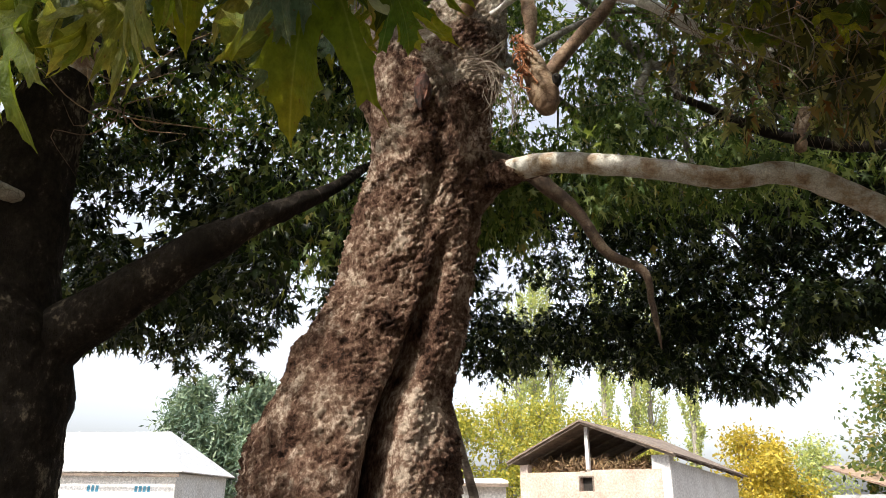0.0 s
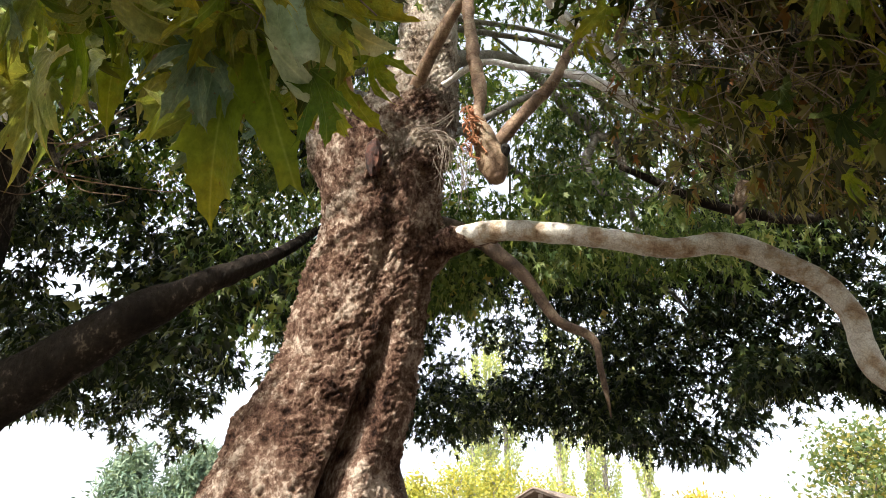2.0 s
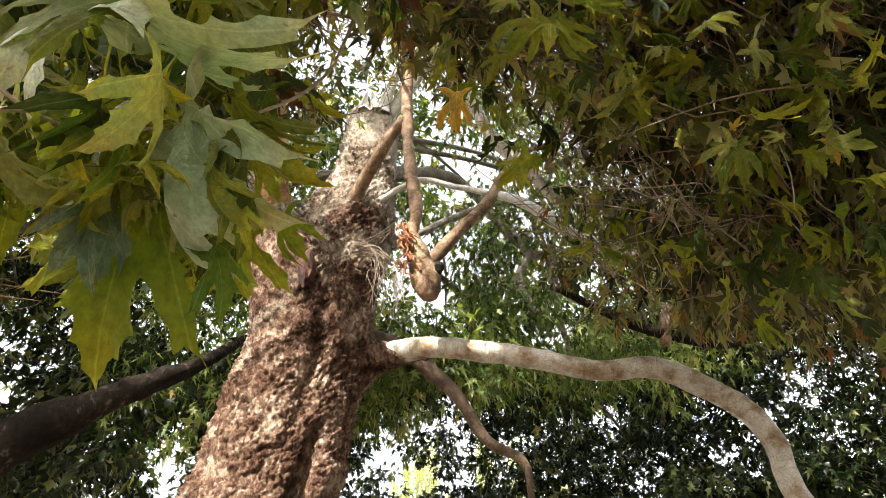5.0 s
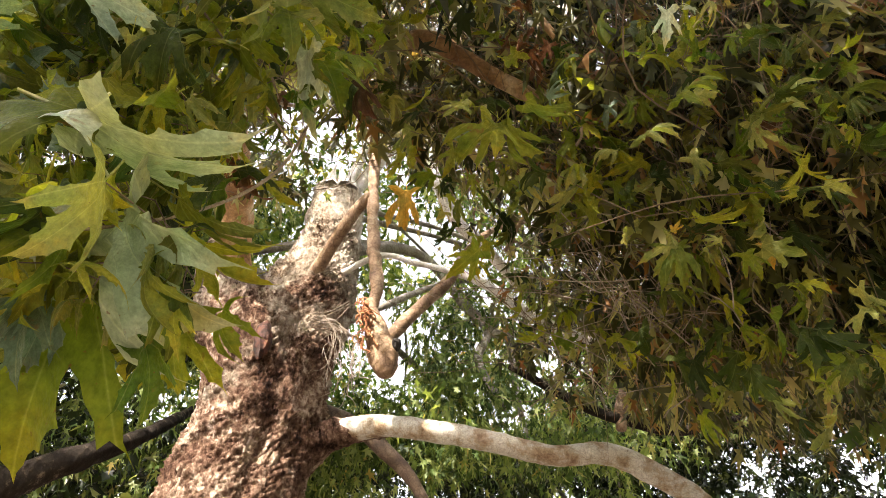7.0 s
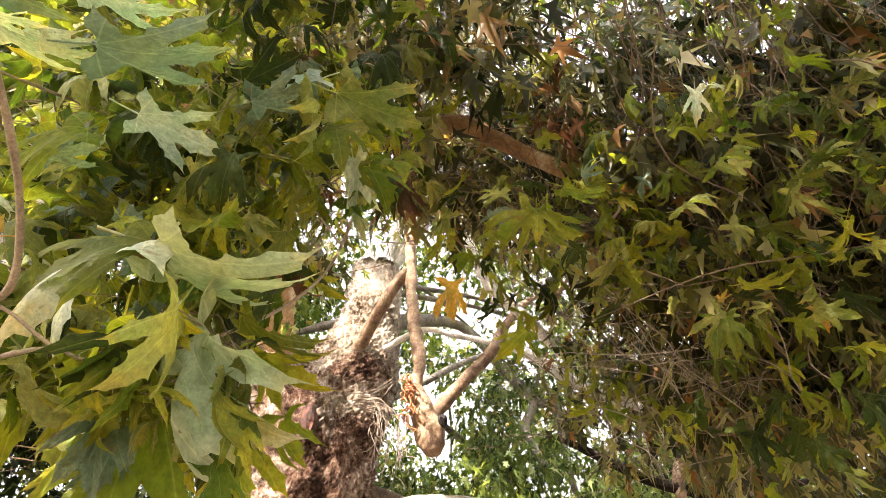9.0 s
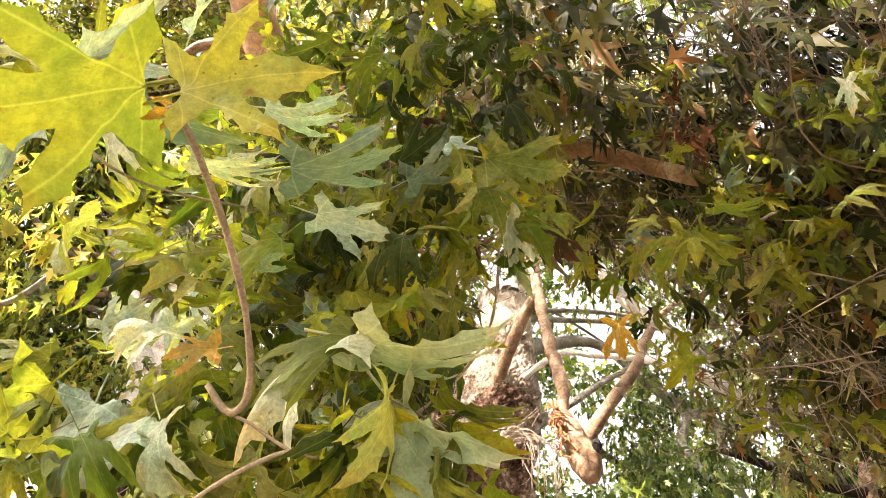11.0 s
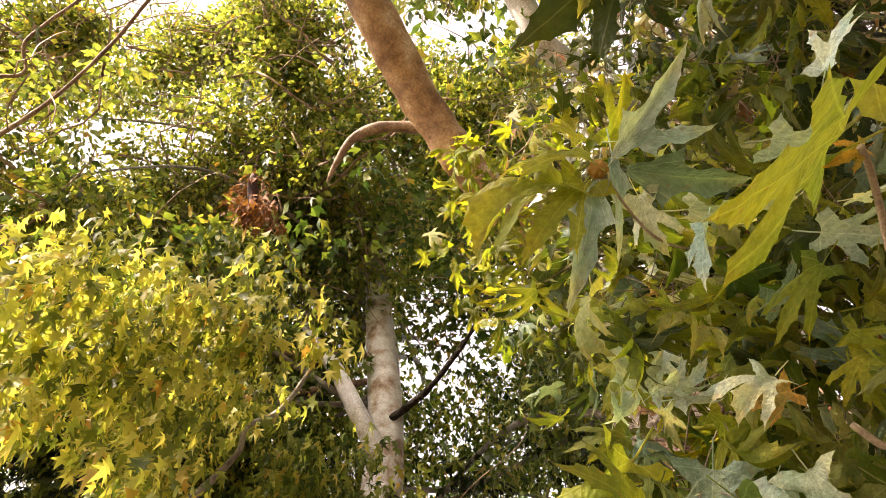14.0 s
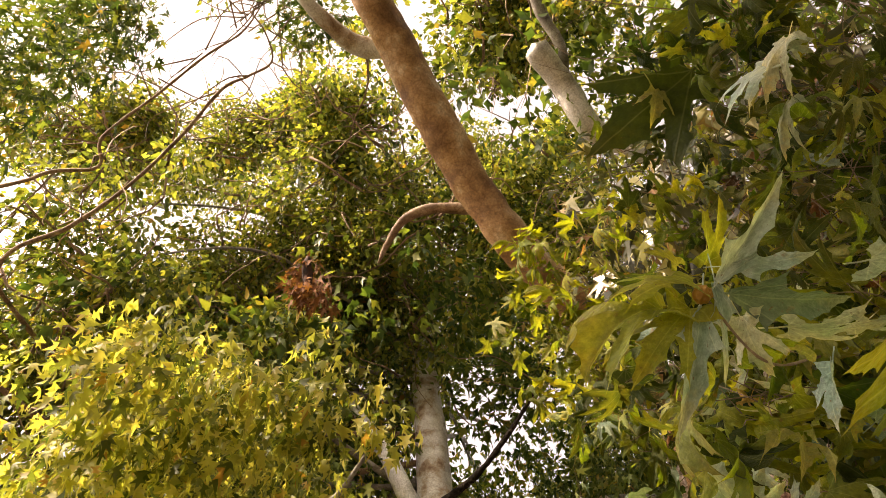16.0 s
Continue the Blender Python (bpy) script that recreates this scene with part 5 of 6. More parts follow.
EARLY = [
    (-0.525, 0.879, 2.259, -0.564, 0.927, 2.112, -35, "green3", 5, 0.45),
    (-0.448, 0.768, 2.228, -0.442, 0.824, 2.062, 30, "green3", 4, 0.36),
    (-0.636, 0.797, 2.181, -0.580, 0.850, 1.984, 20, "green", 7, 0.55),
    (-0.525, 0.804, 2.348, -0.553, 0.843, 2.220, 20, "yellow", 6, 0.80),
    (-0.258, 0.772, 2.274, -0.244, 0.829, 2.150, 20, "shade", 7, 0.75),
    (-0.258, 0.773, 2.271, -0.310, 0.799, 2.174, -20, "shade", 6, 0.60),
]
EARLY_TOO = [
    (-0.509, 1.036, 2.608, -0.535, 1.134, 2.352, 0, "green", 7, 0.80),
    (-0.199, 0.742, 2.333, -0.204, 0.767, 2.231, 50, "yellow", 5, 0.50),
    (-0.350, 0.793, 2.392, -0.314, 0.818, 2.339, 30, "green3", 6, 0.70),
    (-0.215, 0.755, 2.331, -0.190, 0.776, 2.247, 40, "yellow", 5, 0.60),
    (-0.447, 0.889, 2.337, -0.474, 0.936, 2.234, 30, "green3", 6, 0.60),
    (-0.385, 1.060, 2.474, -0.447, 1.125, 2.323, 20, "green3", 6, 0.50),
]
LOW = [
    (-0.635, 0.579, 2.349, -0.785, 0.643, 2.237, -10, "green2", 7, 0.85),
    (-0.636, 0.553, 2.371, -0.729, 0.523, 2.353, 40, "yellow", 4, 0.60),
    (-0.538, 0.555, 2.294, -0.582, 0.636, 2.188, 15, "shade", 7, 1.00),
    (-0.435, 0.543, 2.257, -0.397, 0.625, 2.179, 20, "pale", 6, 0.75),
    (-0.426, 0.480, 2.355, -0.503, 0.493, 2.302, 35, "pale", 6, 0.80),
    (-0.556, 0.520, 2.389, -0.495, 0.502, 2.430, 20, "blue", 7, 0.80),
    (-0.548, 0.522, 2.389, -0.459, 0.533, 2.396, 50, "blue", 4, 0.50),
]
LOW_TOO = [
    (-0.476, 0.576, 2.261, -0.538, 0.627, 2.191, 35, "blue", 5, 0.60),
    (-0.304, 0.456, 2.494, -0.413, 0.518, 2.418, 30, "green", 4, 0.50),
    (-0.443, 0.377, 2.604, -0.298, 0.412, 2.601, 55, "pale", 4, 0.50),
    (-0.246, 0.299, 2.441, -0.094, 0.324, 2.516, 45, "shade", 4, 0.55),
    (-0.416, 0.603, 2.275, -0.342, 0.675, 2.253, 50, "green3", 5, 0.60),
    (-0.338, 0.634, 2.263, -0.241, 0.717, 2.209, 45, "green3", 6, 0.70),
]
BUDDED = [
    (-0.529, 0.214, 2.558, -0.380, 0.127, 2.623, 25, "blue", 8, 0.45),
    (-0.507, 0.203, 2.570, -0.394, 0.220, 2.544, 30, "blue", 9, 0.50),
    (-0.519, 0.240, 2.558, -0.337, 0.358, 2.566, 30, "shade", 8, 0.55),
    (-0.532, 0.213, 2.558, -0.559, 0.324, 2.465, -25, "blue", 9, 0.42),
    (-0.563, 0.225, 2.531, -0.645, 0.317, 2.399, -15, "blue", 8, 0.52),
    (-0.574, 0.223, 2.541, -0.685, 0.267, 2.463, 15, "gold", 7, 0.75),
]
BUDDED_TOO = [
    (-0.600, 0.218, 2.548, -0.767, 0.252, 2.484, 45, "gold", 6, 0.70),
    (-0.558, 0.211, 2.563, -0.708, 0.165, 2.536, 64, "gold", 4, 0.60),
    (-0.513, 0.286, 2.558, -0.494, 0.379, 2.523, 30, "pale", 7, 0.80),
    (-0.529, 0.223, 2.612, -0.478, 0.168, 2.691, 40, "green", 7, 0.60),
    (-0.567, 0.205, 2.611, -0.606, 0.173, 2.653, 55, "gold", 4, 0.70),
    (-0.513, 0.319, 2.598, -0.456, 0.424, 2.579, 40, "green", 6, 0.80),
]
HIGH = [
    (-0.322, 0.257, 3.390, -0.632, 0.318, 3.271, 5, "dark", 0, 1.00),
    (-0.249, 0.144, 3.473, -0.398, 0.177, 3.413, 20, "green", 0, 0.90),
    (-0.225, 0.118, 3.023, -0.286, 0.205, 2.958, 40, "pale", 5, 0.50),
    (-0.264, 0.143, 2.999, -0.393, 0.185, 2.941, 50, "blue", 4, 0.60),
    (-0.258, 0.208, 2.964, -0.284, 0.292, 2.911, 55, "pale", 5, 0.40),
    (-0.227, 0.122, 3.020, -0.195, 0.150, 2.990, 40, "pale", 4, 0.90),
    (-0.500, 0.657, 2.744, -0.551, 0.694, 2.697, 20, "orange", 6, 0.70),
]
HIGH_TOO = [
    (-0.546, 0.673, 2.628, -0.518, 0.748, 2.594, 30, "blue", 7, 0.80),
    (-0.411, 0.721, 2.638, -0.471, 0.781, 2.588, 40, "shade", 6, 0.70),
    (-0.432, 0.729, 2.507, -0.354, 0.783, 2.492, 30, "pale", 7, 0.70),
    (-0.582, 0.705, 2.544, -0.514, 0.689, 2.574, 20, "blue", 7, 0.90),
    (-0.659, 0.717, 2.515, -0.619, 0.663, 2.563, 40, "blue", 6, 0.80),
    (-0.321, 0.654, 2.651, -0.388, 0.733, 2.579, 50, "shade", 5, 0.60),
]
ACROSS = [
    (0.489, 0.894, 2.985, 0.399, 0.993, 2.900, 25, "green2", 6, 0.70),
    (0.489, 0.894, 2.985, 0.483, 0.925, 2.875, 10, "green2", 7, 0.90),
    (0.502, 0.891, 2.985, 0.620, 0.922, 2.915, 40, "green2", 6, 0.60),
    (0.418, 0.888, 3.012, 0.328, 0.918, 3.004, 50, "green3", 4, 0.70),
    (0.549, 0.847, 3.019, 0.697, 0.867, 3.031, 60, "green2", 4, 0.50),
    (0.564, 1.315, 2.950, 0.481, 1.394, 2.885, 20, "green", 7, 0.80),
    (1.148, 1.242, 3.016, 1.185, 1.307, 2.857, 15, "green2", 6, 0.70),
]
ACROSS_TOO = [
    (1.164, 1.233, 3.022, 1.098, 1.334, 2.928, 20, "green3", 6, 0.70),
    (1.144, 1.223, 3.040, 1.137, 1.160, 3.036, 0, "orange", 0, 0.80),
    (1.544, 1.303, 3.141, 1.593, 1.352, 3.072, 20, "orange", 7, 0.70),
    (1.456, 1.066, 3.432, 1.553, 1.030, 3.444, 30, "rust", 7, 0.90),
    (0.849, 0.625, 3.182, 0.857, 0.692, 3.105, 20, "pale", 7, 0.70),
    (0.917, 0.614, 3.175, 0.868, 0.616, 3.187, 40, "pale", 4, 0.60),
]
STEM_A = [(-0.37, 0.51, 2.28, 0.0040), (-0.34, 0.53, 2.25, 0.0046), (-0.31, 0.5, 2.26, 0.0046), (-0.3, 0.42, 2.3, 0.0042), (-0.3, 0.31, 2.33, 0.0040), (-0.31, 0.2, 2.35, 0.0038), (-0.32, 0.16, 2.35, 0.0036)]
SIDE_LEAVES = [(0.89, 2.14, 3.73, 0.32, 0.2, 0.22, 18), (1.22, 2.31, 3.55, 0.32, 0.2, 0.2, 20), (0.54, 1.6, 3.63, 0.25, 0.2, 0.2, 10), (0.23, 1.26, 3.67, 0.3, 0.2, 0.15, 18), (1.03, 1.46, 3.58, 0.3, 0.25, 0.25, 36), (1.45, 1.35, 3.27, 0.3, 0.25, 0.25, 36), (1.46, 1.75, 3.01, 0.3, 0.25, 0.25, 36), (1.67, 1.4, 2.82, 0.25, 0.25, 0.25, 30)]
OVERHEAD = [(1.48, 0.89, 3.28, 0.3, 0.25, 0.25, 40), (1.13, 0.84, 3.53, 0.3, 0.25, 0.18, 16), (-0.12, 0.26, 3.25, 0.22, 0.16, 0.16, 34), (-0.26, 0.16, 3.39, 0.2, 0.15, 0.14, 26), (-0.15, 0.39, 3.01, 0.16, 0.16, 0.16, 28)]
MIXED = [(-0.13, 0.65, 2.25, 0.13, 0.12, 0.12, 20), (-0.06, 0.69, 2.77, 0.2, 0.16, 0.14, 22), (-0.28, 0.64, 2.61, 0.2, 0.16, 0.16, 26), (-0.37, 0.73, 2.34, 0.13, 0.1, 0.1, 16), (-0.56, 0.6, 2.25, 0.12, 0.1, 0.09, 14), (-0.13, 0.81, 2.35, 0.13, 0.1, 0.1, 14), (-0.55, 0.55, 2.63, 0.16, 0.13, 0.14, 22), (-0.26, 0.82, 2.87, 0.2, 0.15, 0.16, 22)]
BUD = (-0.555, 0.211, 2.539)
# the twigs that carry them, back to the limbs they grow from
stem_a = limb(tree, "twig", STEM_A, twig_mat, "thin upright reddish twig", 10, 0.012, 0.001, 40.0, 3)
J = Vector(STEM_A[1][:3])
stem_b = limb(tree, "twig", [(*J, 0.0022), (-0.2, 0.62, 2.25, 0.0026), (0.0, 0.95, 2.75, 0.0034), (0.1, 1.5, 3.9, 0.006), (0.3, 2.6, 5.4, 0.0120), (0.45, 3.6, 6.3, 0.0180), (0.5, 4.25, 6.6, 0.0180)], twig_mat, "long drooping twig", 8, 0.03, 0.002, 20.0, 4)
stem_c = limb(tree, "twig", [(-0.42, 0.50, 2.02, 0.0022), (-0.36, 0.52, 2.12, 0.0028), (-0.28, 0.55, 2.2, 0.0033), (-0.2, 0.63, 2.27, 0.0033)], twig_mat, "", 8, 0.02, 0.001, 20.0, 5)
stem_d = limb(tree, "twig", [(-0.45, 0.45, 2.75, 0.0014), (-0.2, 0.62, 2.85, 0.002), (0.02, 1.0, 2.9, 0.003)], twig_mat, "", 8, 0.02, 0.001, 20.0, 6)
stem_e = limb(tree, "twig", [(*BUD, 0.002), (-0.50, 0.35, 2.52, 0.0022), (-0.35, 0.62, 2.75, 0.0026), (-0.1, 0.95, 3.0, 0.0036), (0.05, 1.2, 3.3, 0.0060)], twig_mat, "", 8, 0.02, 0.001, 20.0, 7)
stem_h = limb(tree, "twig", [(0.75, 0.95, 3.1, 0.0033), (0.95, 1.3, 3.5, 0.0055), (1.25, 2.0, 4.2, 0.0088), (1.45, 3.0, 4.8, 0.0144), (1.5, 3.5, 4.95, 0.0180)], twig_mat, "", 8, 0.03, 0.003, 20.0, 8)
for i, (bx, by, bz, tx, ty, tz, roll, kind) in enumerate(NEAR_A):
    near_leaf(stem_a, (bx, by, bz), (tx, ty, tz), roll, kind, i % 4, 1.3 if i < 1 else (0.9, 1.0, 0.75, 0.52, 0.68)[i % 5])
for stem, rows in ((stem_b, UPPER + UPPER_TOO), (stem_d, SIDE + SIDE_TOO), (stem_c, EARLY + EARLY_TOO), (stem_b, LOW + LOW_TOO), (stem_e, BUDDED + BUDDED_TOO), (stem_d, HIGH + HIGH_TOO), (stem_h, ACROSS + ACROSS_TOO)):
    for bx, by, bz, tx, ty, tz, roll, kind, shape, wide in rows:
        near_leaf(stem, (bx, by, bz), (tx, ty, tz), roll, kind, shape, wide)
# the round seed ball at the bud
bm = bmesh.new()
bmesh.ops.create_icosphere(bm, subdivisions=3, radius=0.013, matrix=Matrix.Translation(BUD))
for v in bm.verts:
    v.co += (v.co - Vector(BUD)) * 0.25 * noise.noise(v.co * 400)
part("seed_ball", bm, near_orange, stem_e, "small round seed ball")
# more leaves on side twigs behind them
rng = np.random.default_rng(91)
KINDS = ["green", "green2", "green", "dark", "green3", "green", "shade", "green2", "green2", "green", "dark", "green", "green3", "green3", "green2", "dark", "yellow", "yellow"]


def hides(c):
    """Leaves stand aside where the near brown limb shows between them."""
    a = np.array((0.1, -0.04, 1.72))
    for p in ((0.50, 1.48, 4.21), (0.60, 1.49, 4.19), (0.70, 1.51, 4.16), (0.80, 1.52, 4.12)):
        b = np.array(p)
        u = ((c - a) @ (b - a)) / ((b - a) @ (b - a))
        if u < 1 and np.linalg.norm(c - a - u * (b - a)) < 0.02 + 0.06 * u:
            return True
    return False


def fill(stem, boxes, size=0.15, kinds=KINDS):
    """Drooping leaves round a place, with the thin side twigs that hold them."""
    for x, y, z, rx, ry, rz, n in boxes:
        hub = np.array((x, y, z)) + np.array((0.3 * rx, 0.8 * ry, 0.6 * rz))
        rows = []
        for k in range(n):
            c = np.array((x, y, z)) + in_ball(rng, 1)[0] * np.array((rx, ry, rz))
            out = rng.normal(0, 0.5, 3) + (0, -0.05, -0.75)
            if hides(c) or hides(c + out * size):
                continue
            out /= np.linalg.norm(out)
            near_leaf(stem, c, c + out * size * rng.uniform(0.6, 1.25), rng.normal(0, 75), kinds[rng.integers(len(kinds))], 4 + int(rng.integers(4)), rng.uniform(0.45, 0.85))
            if k % 2 == 0:
                h = hub + rng.normal(0, 0.25, 3) * np.array((rx, ry, rz))
                rows.append([(*c, 0.0008), (*((c + h) / 2 + rng.normal(0, 0.02, 3) + (0, 0, 0.02)), 0.0011), (*h, 0.0014)])
        bundle(stem, "side_twig", rows, twig_brown, "thin side twigs", 4, 0.04, "stuff")


# mostly dimmed leaves, painting the shade deep among the twigs
SHADE_KINDS = ["dark"] * 10 + ["green"] * 5 + ["green3", "green2"]
fill(stem_d, [(-0.36, 0.75, 3.0, 0.35, 0.25, 0.25, 44), (-0.20, 1.0, 3.2, 0.45, 0.3, 0.35, 56), (-0.58, 0.95, 2.85, 0.25, 0.25, 0.28, 30), (0.1, 1.2, 3.7, 0.45, 0.3, 0.4, 9)], 0.12)
fill(stem_e, [(-0.42, 0.78, 3.0, 0.25, 0.25, 0.28, 36), (-0.25, 0.62, 3.25, 0.3, 0.3, 0.3, 46), (-0.06, 0.55, 3.6, 0.4, 0.3, 0.4, 50), (-0.5, 0.95, 2.7, 0.22, 0.2, 0.22, 26), (-0.44, 0.74, 3.8, 0.3, 0.3, 0.3, 34), (-0.28, 0.5, 2.85, 0.2, 0.16, 0.25, 34)], 0.11, SHADE_KINDS)
fill(stem_c, MIXED, 0.125, ["green", "dark", "green2", "green2", "green3", "green", "green", "green2", "green3", "yellow", "green", "green2", "green", "green3", "dark"])
fill(stem_c, [(-0.59, 1.00, 2.58, 0.15, 0.15, 0.15, 16), (-0.47, 1.04, 2.59, 0.15, 0.15, 0.15, 16), (-0.26, 1.00, 2.63, 0.15, 0.15, 0.15, 16), (-0.33, 1.13, 2.51, 0.15, 0.15, 0.15, 16), (-0.40, 0.75, 2.71, 0.15, 0.15, 0.15, 16), (-0.24, 0.81, 2.75, 0.15, 0.15, 0.15, 16), (-0.11, 0.76, 2.92, 0.15, 0.15, 0.15, 16), (-0.44, 0.68, 2.86, 0.15, 0.15, 0.15, 16), (0.02, 0.78, 3.22, 0.15, 0.15, 0.15, 16), (-0.62, 0.90, 2.39, 0.15, 0.15, 0.15, 16), (-0.31, 1.12, 2.47, 0.15, 0.15, 0.15, 16)], 0.14, ["green", "dark", "green3", "green", "yellow", "dark", "green2", "shade", "green", "pale"])
fill(stem_e, [(-0.86, 1.00, 3.65, 0.12, 0.12, 0.12, 12), (-0.82, 1.09, 3.50, 0.12, 0.12, 0.12, 12), (-0.92, 1.23, 3.51, 0.12, 0.12, 0.12, 12), (-0.93, 1.07, 3.71, 0.12, 0.12, 0.12, 12), (-0.75, 1.05, 3.42, 0.12, 0.12, 0.12, 12), (-0.95, 0.99, 3.99, 0.12, 0.12, 0.12, 12), (-0.88, 0.94, 4.04, 0.13, 0.13, 0.13, 11), (-0.81, 1.09, 3.97, 0.13, 0.13, 0.13, 11), (-1.01, 1.15, 4.00, 0.13, 0.13, 0.13, 11), (-0.69, 0.97, 3.95, 0.13, 0.13, 0.13, 11), (-1.16, 1.32, 3.98, 0.13, 0.13, 0.13, 11), (-0.94, 1.28, 3.83, 0.13, 0.13, 0.13, 11), (-1.10, 1.47, 3.80, 0.13, 0.13, 0.13, 11), (-0.77, 1.08, 3.64, 0.13, 0.13, 0.13, 11), (-0.82, 1.23, 3.42, 0.13, 0.13, 0.13, 11)], 0.105, ["green2", "green3", "green", "green2", "yellow"])
fill(stem_h, [(0.75, 1.13, 3.87, 0.12, 0.1, 0.15, 14)], 0.1, ["rust"])
fill(stem_h, SIDE_LEAVES, 0.14, ["green", "green2", "dark", "green3", "green", "green2", "dark", "green3", "dark", "green", "green3", "green", "dark"])
# darker leaves behind as a backing, their shade in the colour
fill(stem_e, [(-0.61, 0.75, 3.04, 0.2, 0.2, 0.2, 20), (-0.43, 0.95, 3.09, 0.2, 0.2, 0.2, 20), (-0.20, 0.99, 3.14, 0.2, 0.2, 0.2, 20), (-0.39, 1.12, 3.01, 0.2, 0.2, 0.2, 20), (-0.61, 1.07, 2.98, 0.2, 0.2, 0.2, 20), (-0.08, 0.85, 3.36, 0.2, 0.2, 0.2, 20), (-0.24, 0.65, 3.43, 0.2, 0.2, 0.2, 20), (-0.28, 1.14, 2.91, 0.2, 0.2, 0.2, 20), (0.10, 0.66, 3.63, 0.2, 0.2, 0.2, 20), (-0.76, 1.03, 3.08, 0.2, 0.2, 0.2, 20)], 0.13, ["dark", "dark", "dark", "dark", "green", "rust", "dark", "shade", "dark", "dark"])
fill(stem_e, OVERHEAD, 0.12, SHADE_KINDS)
fill(stem_b, [(-0.28, 0.72, 2.45, 0.2, 0.14, 0.15, 22), (-0.52, 0.70, 2.40, 0.16, 0.12, 0.14, 18), (-0.14, 0.80, 2.58, 0.13, 0.12, 0.14, 14)], 0.12)
fill(stem_h, [(0.95, 1.3, 3.6, 0.5, 0.4, 0.5, 46), (1.3, 1.0, 3.7, 0.5, 0.4, 0.5, 40), (0.6, 1.15, 3.7, 0.3, 0.3, 0.4, 14), (0.6, 1.2, 3.3, 0.3, 0.25, 0.2, 12)], 0.13)



# ---- buildings ----
def slab(bm, x0, x1, y0, y1, z0, z1):
    m = Matrix.Translation(((x0 + x1) / 2, (y0 + y1) / 2, (z0 + z1) / 2)) @ Matrix.Diagonal((x1 - x0, y1 - y0, z1 - z0, 1))
    bmesh.ops.create_cube(bm, size=1.0, matrix=m)


def quad_slab(bm, corners, thick):
    """A sloping sheet through four corners, with thickness."""
    c = [Vector(v) for v in corners]
    n = (c[1] - c[0]).cross(c[3] - c[0]).normalized() * thick
    lo, hi = [bm.verts.new(v - n / 2) for v in c], [bm.verts.new(v + n / 2) for v in c]
    bm.faces.new(hi)
    bm.faces.new(lo[::-1])
    for i in range(4):
        j = (i + 1) % 4
        bm.faces.new((lo[i], lo[j], hi[j], hi[i]))


white_wall = surface("whitewash", [(0.3, (0.62, 0.60, 0.56)), (0.5, (0.74, 0.73, 0.70)), (0.7, (0.80, 0.80, 0.78))], 0.8, 0.9, fine=12, relief=0.2, depth=0.01)
white_roof = surface("white_metal_roof", [(0.3, (0.66, 0.66, 0.66)), (0.6, (0.78, 0.78, 0.78)), (0.8, (0.82, 0.82, 0.83))], 0.6, 0.45, fine=9, relief=0.1, depth=0.01)
adobe = surface("adobe_plaster", [(0.3, (0.36, 0.26, 0.20)), (0.5, (0.48, 0.37, 0.30)), (0.7, (0.58, 0.48, 0.41))], 0.9, 0.95, fine=14, relief=0.4, depth=0.02)
plaster = surface("pale_plaster", [(0.3, (0.50, 0.48, 0.46)), (0.6, (0.64, 0.63, 0.61)), (0.8, (0.70, 0.70, 0.68))], 0.9, 0.9, fine=14, relief=0.3, depth=0.02)
old_wood = surface("weathered_wood", [(0.3, (0.10, 0.075, 0.055)), (0.6, (0.22, 0.17, 0.13)), (0.8, (0.34, 0.28, 0.22))], 2.0, 0.9, fine=22, relief=0.4, depth=0.01, stretch=(1, 1, 4))
dark_gap = surface("inner_shade", [(0.3, (0.015, 0.012, 0.01)), (0.7, (0.03, 0.025, 0.02))], 3, 0.95)
hay_mat = leaf_material("dry_brushwood", [(0.0, (0.10, 0.06, 0.035)), (0.6, (0.26, 0.17, 0.10)), (1.0, (0.42, 0.30, 0.18))], glow=0.1, rough=0.9)
blue_paint = surface("blue_paint", [(0.3, (0.05, 0.20, 0.30)), (0.7, (0.09, 0.30, 0.42))], 6, 0.7)

house = thing("house", "long low whitewashed house with a pale metal hip roof", "house", "", (-1.05, 0, 0))
bm = bmesh.new()
slab(bm, -24.0, -9.6, 28.35, 28.65, 0, 2.45)
slab(bm, -9.9, -9.6, 28.65, 35.0, 0, 2.45)
slab(bm, -24.0, -23.7, 28.65, 35.0, 0, 2.45)
slab(bm, -23.7, -9.9, 34.7, 35.0, 0, 2.45)
part("wall", bm, white_wall, house)
bm = bmesh.new()
A, B, C, D_ = (-24.4, 28.0, 2.40), (-9.3, 28.0, 2.50), (-9.3, 35.4, 2.50), (-24.4, 35.4, 2.40)
R0, R1 = (-20.5, 31.7, 4.15), (-11.4, 31.7, 4.35)
quad_slab(bm, (A, B, R1, R0), 0.05)
roof = part("roof", bm, white_roof, house)
for corners in ((C, D_, R0, R1), (B, C, R1, (-11.4, 31.69, 4.35)), (D_, A, R0, (-20.5, 31.71, 4.15))):
    bm = bmesh.new()
    quad_slab(bm, corners, 0.05)
    part("roof", bm, white_roof, house)
for k in range(18):
    f = (k + 0.5) / 18
    x = -24.0 + f * 14.4
    bm = bmesh.new()
    top = min(1.0, (x + 24.4) / 3.9, (-9.3 - x) / 2.1)
    zb = 2.40 + 0.10 * (x + 24.4) / 15.1
    quad_slab(bm, ((x - 0.02, 28.0, zb + 0.05), (x + 0.02, 28.0, zb + 0.05), (x + 0.02, 28.0 + 3.7 * top, zb + 0.05 + 1.80 * top), (x - 0.02, 28.0 + 3.7 * top, zb + 0.05 + 1.80 * top)), 0.03)
    part("seam", bm, white_roof, roof)
bm = bmesh.new()
